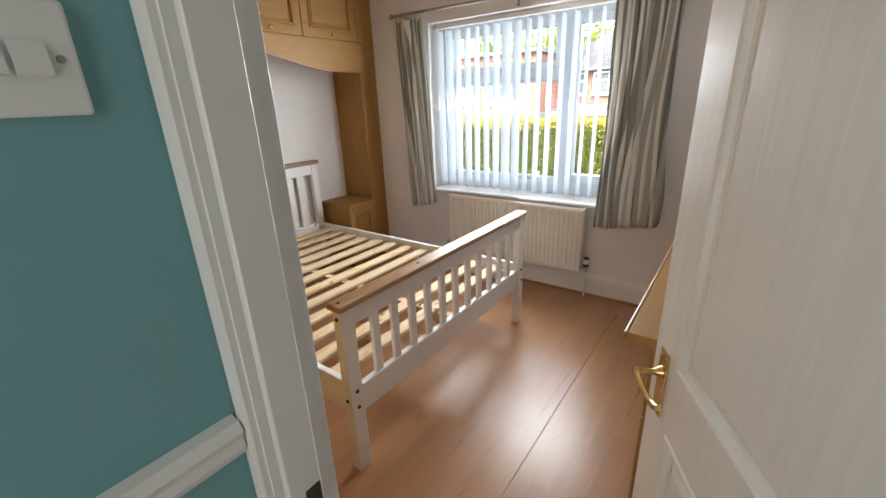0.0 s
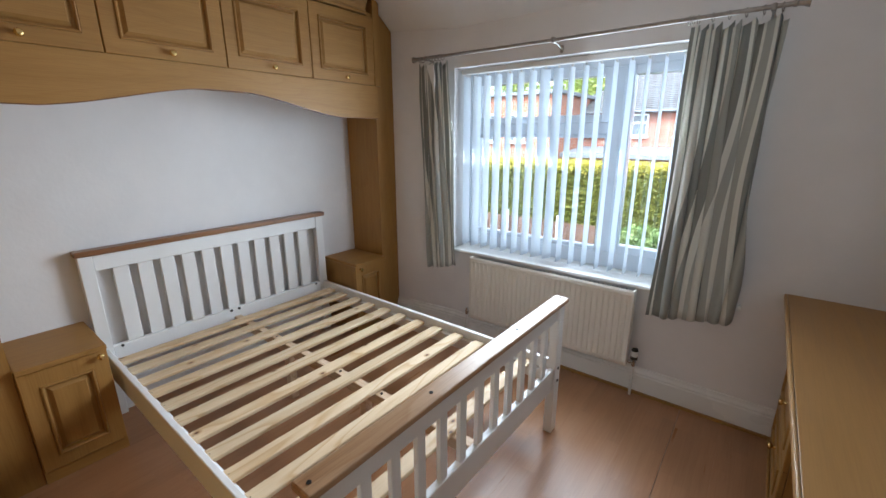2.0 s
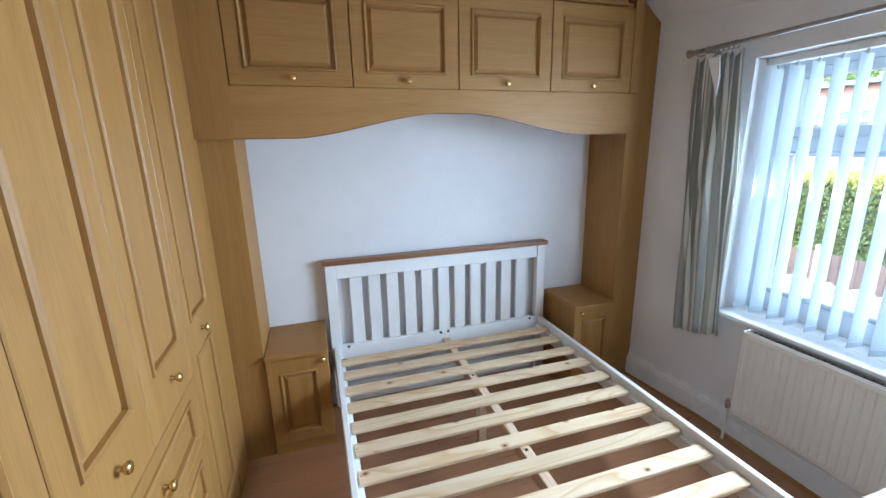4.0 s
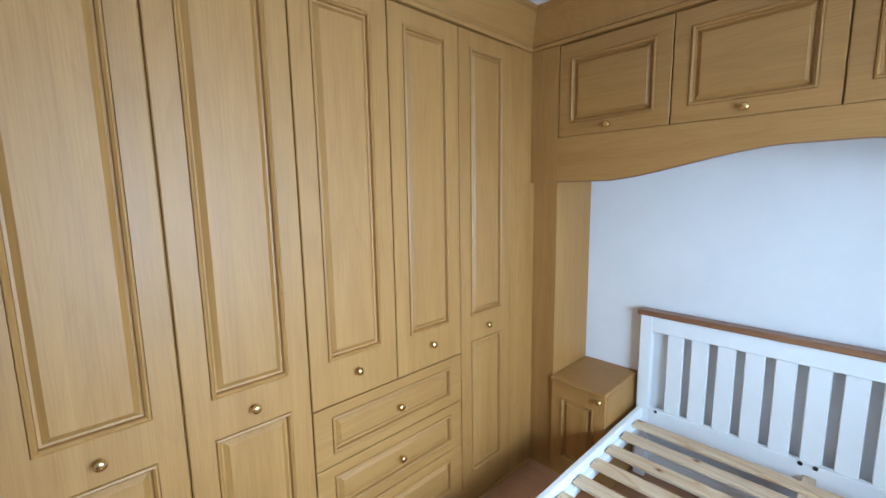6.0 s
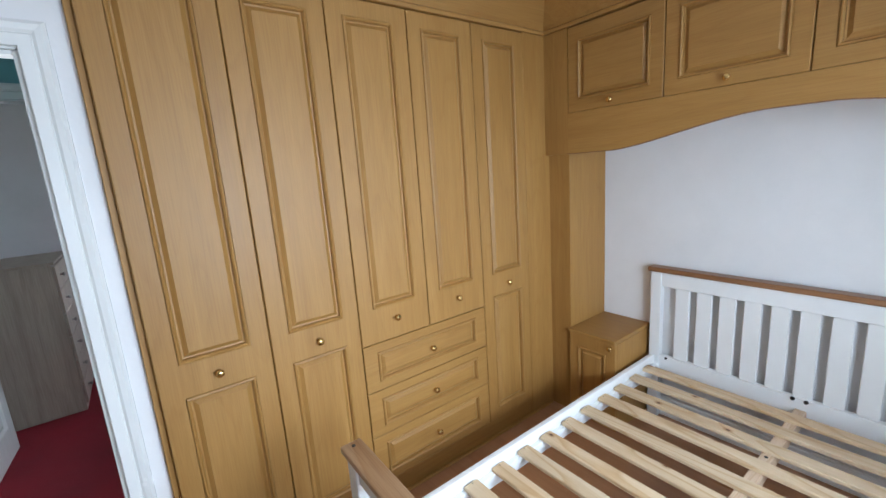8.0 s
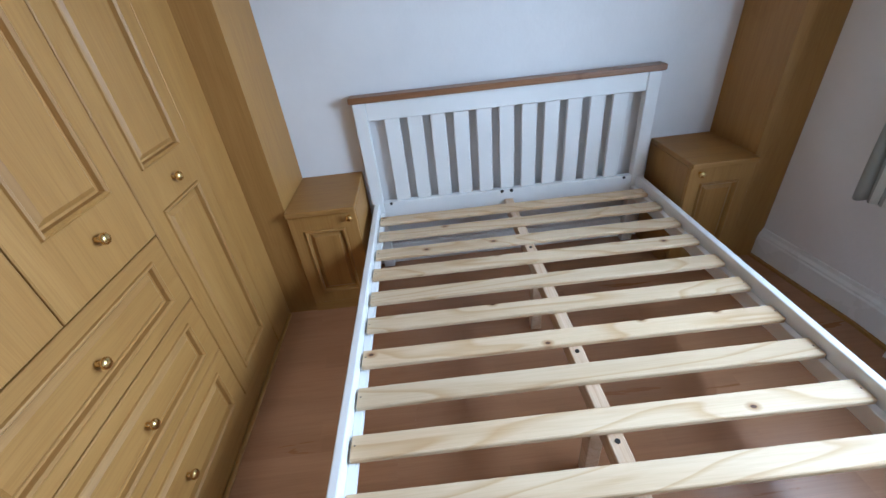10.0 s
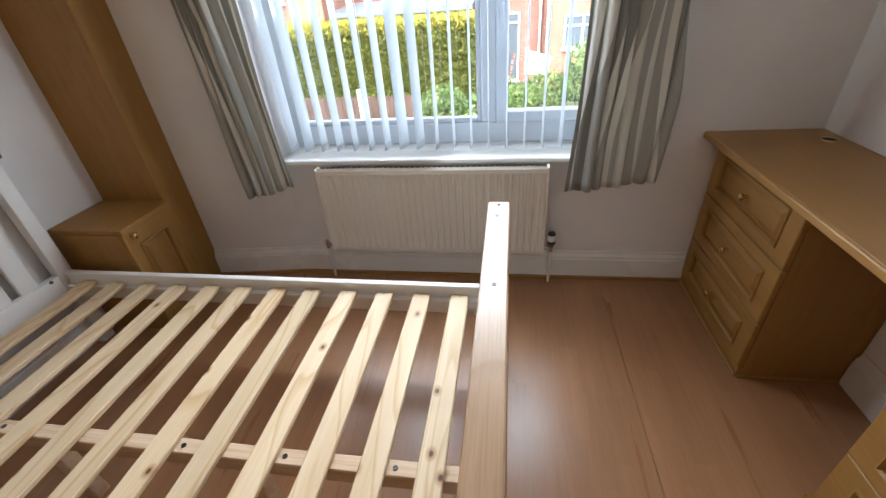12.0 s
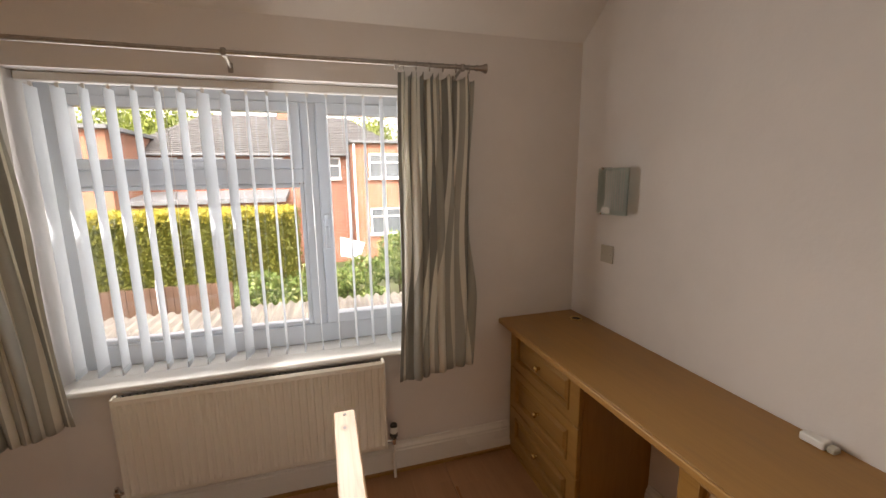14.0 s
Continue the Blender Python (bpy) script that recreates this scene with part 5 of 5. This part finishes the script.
def on_hedge(rng):
    x0, x1, y0, y1, zt = HB
    f = rng.random()
    j = rng.gauss(0, 0.05)
    if f < 0.72:
        return (rng.uniform(x0, x1), y0 + j, rng.uniform(GZ, zt - 0.05))
    if f < 0.86:
        return (rng.uniform(x0, x1), rng.uniform(y0, y1), zt - 0.06 + j)
    return (x1 + j - 0.08 * math.sin(3 * rng.random()), rng.uniform(y0, y1), rng.uniform(GZ, zt))


hd = thing("hedge", (-5.6, 12.8, GZ), "tall clipped hedge, green with golden tips on top", "hedge")
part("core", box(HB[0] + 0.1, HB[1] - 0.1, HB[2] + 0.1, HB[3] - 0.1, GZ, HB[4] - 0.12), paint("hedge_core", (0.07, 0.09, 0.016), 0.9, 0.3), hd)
for nm, ob in (("leaves", leaves("leaves", M_HEDGE, 70000, on_hedge, 0.042, 21)), ("golden_tips", leaves("golden_tips", M_HEDGE_TOP, 14000, lambda r: (r.uniform(HB[0], HB[1]), (HB[2] + r.random() ** 2 * 1.6) - 0.06, HB[4] - 0.12 * abs(r.gauss(0, 1)) + 0.05), 0.05, 22))):
    ob.parent = hd
    ob.location = (5.6, -12.8, -GZ)
    tagged(ob, kind="stuff")


def shrub(x, y, z, rx, rz, n, seed, mat=None, label="leafy green and cream variegated shrub"):
    t = thing("shrub", (x, y, GZ), label, "shrub", "garden shrubs")
    part("stem", tube([(x, y, GZ), (x + 0.1, y, (GZ + z) / 2), (x, y, z)], [0.05, 0.04, 0.02]), M_BARK, t)
    blobs = []
    rr = random.Random(seed)
    for _ in range(9):
        blobs.append((x + rr.uniform(-0.7, 0.7) * rx, y + rr.uniform(-0.4, 0.4) * rx, z + rr.uniform(-0.6, 0.6) * rz, rr.uniform(0.35, 0.6)))
    def place(r):
        b = blobs[r.randrange(len(blobs))]
        v = Vector((r.gauss(0, 1), r.gauss(0, 1), r.gauss(0, 1))).normalized() * (0.75 + 0.3 * r.random())
        return (b[0] + v.x * rx * b[3], b[1] + v.y * rx * b[3], b[2] + v.z * rz * b[3])
    ob = leaves("crown", mat or M_BUSH, n, place, 0.055, seed)
    ob.parent = t
    ob.location = (-x, -y, -GZ)
    tagged(ob, kind="stuff")


shrub(-1.9, 10.6, -0.95, 0.9, 0.55, 4200, 31)
shrub(-0.6, 10.9, -1.0, 0.9, 0.6, 4200, 32)
shrub(0.7, 11.3, -0.7, 1.0, 0.85, 5200, 33)
shrub(2.2, 11.4, -0.6, 1.1, 0.9, 4200, 34)
shrub(-3.1, 10.9, -1.2, 0.6, 0.4, 2000, 35)

# leaning trellis and pale board in the far garden
t = thing("trellis", (-1.75, 12.9, GZ), "brown wooden trellis leaning in the garden", "trellis")
for i in range(5):
    x = -1.95 + 0.14 * i
    part("slat", tube([(x, 12.9, GZ), (x + 0.5, 12.9, 0.25 - 0.12 * i)], 0.03, 6), M_BRICK2, t)
solid("garden_board", prism([(-0.60, -0.75), (-0.05, -0.85), (0.11, -0.39), (-0.59, -0.18)], "y", 13.2, 13.24), M_UPVC, "white board leaning among the shrubs", "board")


def house_window(parent, x0, x1, z0, z1, y, lights=2):
    w = part("window", box(x0, x1, y - 0.05, y + 0.02, z0, z1), M_PANE, parent, "dark glazed window")
    f = bmesh.new()
    d = 0.07
    for a in ((x0, x1, z0, z0 + d), (x0, x1, z1 - d, z1), (x0, x0 + d, z0 + d, z1 - d), (x1 - d, x1, z0 + d, z1 - d)):
        box(a[0], a[1], y - 0.09, y - 0.05, a[2], a[3], bm=f)
    for i in range(1, lights):
        xm = x0 + (x1 - x0) * i / lights
        box(xm - d / 2, xm + d / 2, y - 0.09, y - 0.05, z0 + d, z1 - d, bm=f)
    box(x0 + d, x1 - d, y - 0.09, y - 0.05, z1 - 0.42, z1 - 0.36, bm=f)
    part("frame", f, M_UPVC, w, "white window frame")
    part("sill", box(x0 - 0.05, x1 + 0.05, y - 0.14, y + 0.02, z0 - 0.07, z0), M_UPVC, w, "white sill")


# house across the gardens
t = thing("house", (-4.0, 24.0, GZ), "red brick two-storey house with a grey tiled roof", "house", "houses")
part("wall", box(-9.2, 0.44, 22.0, 29.0, GZ, 2.62), M_BRICK2, t)
bm = bmesh.new()
e0, e1, f0, f1 = -9.6, 3.6, 21.7, 29.3
vs = [bm.verts.new(c) for c in ((e0, f0, 2.58), (e1, f0, 2.58), (e1, f1, 2.58), (e0, f1, 2.58), (-6.4, 25.5, 4.75), (0.6, 25.5, 4.75))]
for q in ((0, 1, 5, 4), (1, 2, 5), (2, 3, 4, 5), (3, 0, 4), (3, 2, 1, 0)):
    bm.faces.new([vs[i] for i in q])
rf = part("roof", bm, M_SLATE, t, "grey tiled hipped roof")
for k in range(22):
    s = (k + 0.5) / 22
    z = 2.60 + 2.15 * s
    part("tile_course", box(e0 + 3.2 * s, e1 - 3.0 * s, f0 + 3.8 * s - 0.05, f0 + 3.8 * s + 0.12, z - 0.01, z + 0.028), M_SLATE, rf)
part("gutter", tube([(e0, 21.66, 2.56), (e1, 21.66, 2.56)], 0.06), M_LEAD, t)
ck = part("chimney", box(-2.95, -2.15, 25.1, 25.9, 4.4, 5.15), M_BRICK2, t)
part("chimney_pot", lathe([(0.0, 0.0), (0.12, 0.0), (0.1, 0.35), (0.0, 0.35)], Matrix.Translation((-2.55, 25.5, 5.15)), 10), M_BRICK, ck)
for x0, x1 in ((-8.3, -6.9), (-6.6, -5.1), (-4.0, -2.6), (-0.65, 0.0)):
    house_window(t, x0, x1, 1.45, 2.45, 22.0, 2 if x1 - x0 > 1 else 1)
for x0, x1 in ((-8.2, -6.6), (-5.6, -4.0)):
    house_window(t, x0, x1, -1.6, -0.2, 22.0, 2)
house_window(t, -1.75, -0.55, -2.6, 0.2, 22.0, 2)
part("downpipe", tube([(0.32, 21.9, GZ), (0.32, 21.9, 2.5)], 0.05), M_UPVC, t, "white downpipe")
t2 = thing("lean_to", (-5.6, 20.6, GZ), "single-storey extension with a grey felt roof", "extension")
part("wall", box(-8.9, -2.6, 19.4, 21.95, GZ, 0.55), M_BRICK2, t2)
part("roof", prism([(19.15, 0.55), (19.15, 0.72), (21.96, 0.98), (21.96, 0.8)], "x", -9.1, -2.4), M_LEAD, t2, "grey felt roof")
house_window(t2, -8.3, -6.7, -1.6, 0.1, 19.4, 2)
house_window(t2, -5.2, -3.6, -1.6, 0.1, 19.4, 2)

t = thing("house_extension", (3.5, 21.0, GZ), "orange brick flat-roofed two-storey house block", "house", "houses")
part("wall", box(0.45, 8.5, 20.4, 28.0, GZ, 3.05), M_BRICK, t)
part("roof", box(0.35, 8.7, 20.2, 28.2, 3.02, 3.15, 0.01), M_LEAD, t, "flat roof with a grey edge")
for x0, x1 in ((1.17, 2.65), (4.2, 5.8)):
    house_window(t, x0, x1, 1.45, 2.55, 20.4, 2)
    house_window(t, x0, x1, -1.15, 0.08, 20.4, 2)
part("downpipe", tube([(0.53, 20.3, GZ), (0.53, 20.3, 3.0)], 0.05), M_UPVC, t, "white downpipe")

t = thing("neighbour_house", (-14.0, 20.0, GZ), "orange brick flat-roofed house block next door", "house", "houses")
part("wall", box(-18.5, -8.1, 18.6, 26.0, GZ, 3.3), M_BRICK, t)
part("roof", box(-18.7, -7.95, 18.4, 26.2, 3.27, 3.42, 0.01), M_LEAD, t, "flat roof with a grey edge")
for x0, x1 in ((-17.0, -15.4), (-12.6, -11.0), (-10.6, -9.6)):
    house_window(t, x0, x1, 1.2, 2.5, 18.6, 2)
    house_window(t, x0, x1, -1.4, 0.2, 18.6, 2)


def tree(x, y, h, r, seed):
    t = thing("tree", (x, y, GZ), "leafy spring tree behind the houses", "tree", "background trees")
    rr = random.Random(seed)
    bm = tube([(x, y, GZ), (x + 0.2, y, h * 0.4), (x, y, h)], [0.3, 0.22, 0.06], 8)
    limbs = []
    for _ in range(9):
        a = rr.uniform(0, 6.28)
        z = rr.uniform(0.3, 0.85) * h
        tip = (x + r * 0.75 * math.cos(a), y + r * 0.75 * math.sin(a), z + rr.uniform(0.2, 1.4))
        tube([(x, y, z - 0.6), tip], [0.1, 0.03], 6, bm)
        limbs.append(tip)
    limbs.append((x, y, h))
    part("trunk", bm, M_BARK, t)
    def place(rg):
        b = limbs[rg.randrange(len(limbs))]
        return (b[0] + rg.gauss(0, r * 0.3), b[1] + rg.gauss(0, r * 0.3), b[2] + rg.gauss(0, r * 0.24))
    ob = leaves("crown", M_TREE, 6000, place, 0.16, seed)
    ob.parent = t
    ob.location = (-x, -y, -GZ)
    tagged(ob, kind="stuff")


for a in ((-10.4, 34.0, 5.3, 2.8, 41), (-14.5, 36.0, 6.2, 3.2, 42), (3.2, 36.0, 5.0, 2.6, 43), (-19.0, 38.0, 6.0, 3.4, 44)):
    tree(*a)

# ---- laminate floor boards, last ----
fl = thing("floor", (0, 0, 0), "beech-effect laminate floor of narrow boards with one open joint", "floor", kind="structure")
PW = 0.1925
rng = random.Random(12)
x = XW
col = 0
while x < XE - 0.001:
    x1 = min(x + PW, XE)
    y = YS - 0.03 - rng.uniform(0, 1.0)
    if x < HX0 - 0.1:
        y = W - 0.06 - rng.uniform(0, 1.0)
    ylow = 0.40 if x1 > DX0 else W - 0.05
    while y < YN:
        y1 = min(y + 1.21, YN)
        a = max(y, ylow)
        if y1 - a > 0.02:
            gap = 0.00005
            right = 0.0024 if col == 12 else gap
            bm = bmesh.new()
            edge = [x + gap, x + (x1 - x) / 3, x + (x1 - x) * 2 / 3, x1 - right]
            for xa, xb in zip(edge, edge[1:]):
                ya = a + gap
                while ya < y1 - gap - 0.001:
                    yb = ya + rng.uniform(0.28, 0.52)
                    yb = y1 - gap if yb > y1 - 0.12 else yb
                    box(xa, xb, ya, yb, -0.011, 0.0, bm=bm)
                    ya = yb
            ob = link_mesh("plank", bm, M_FLOOR)
            ob.parent = fl
        y = y1
    x = x1
    col += 1
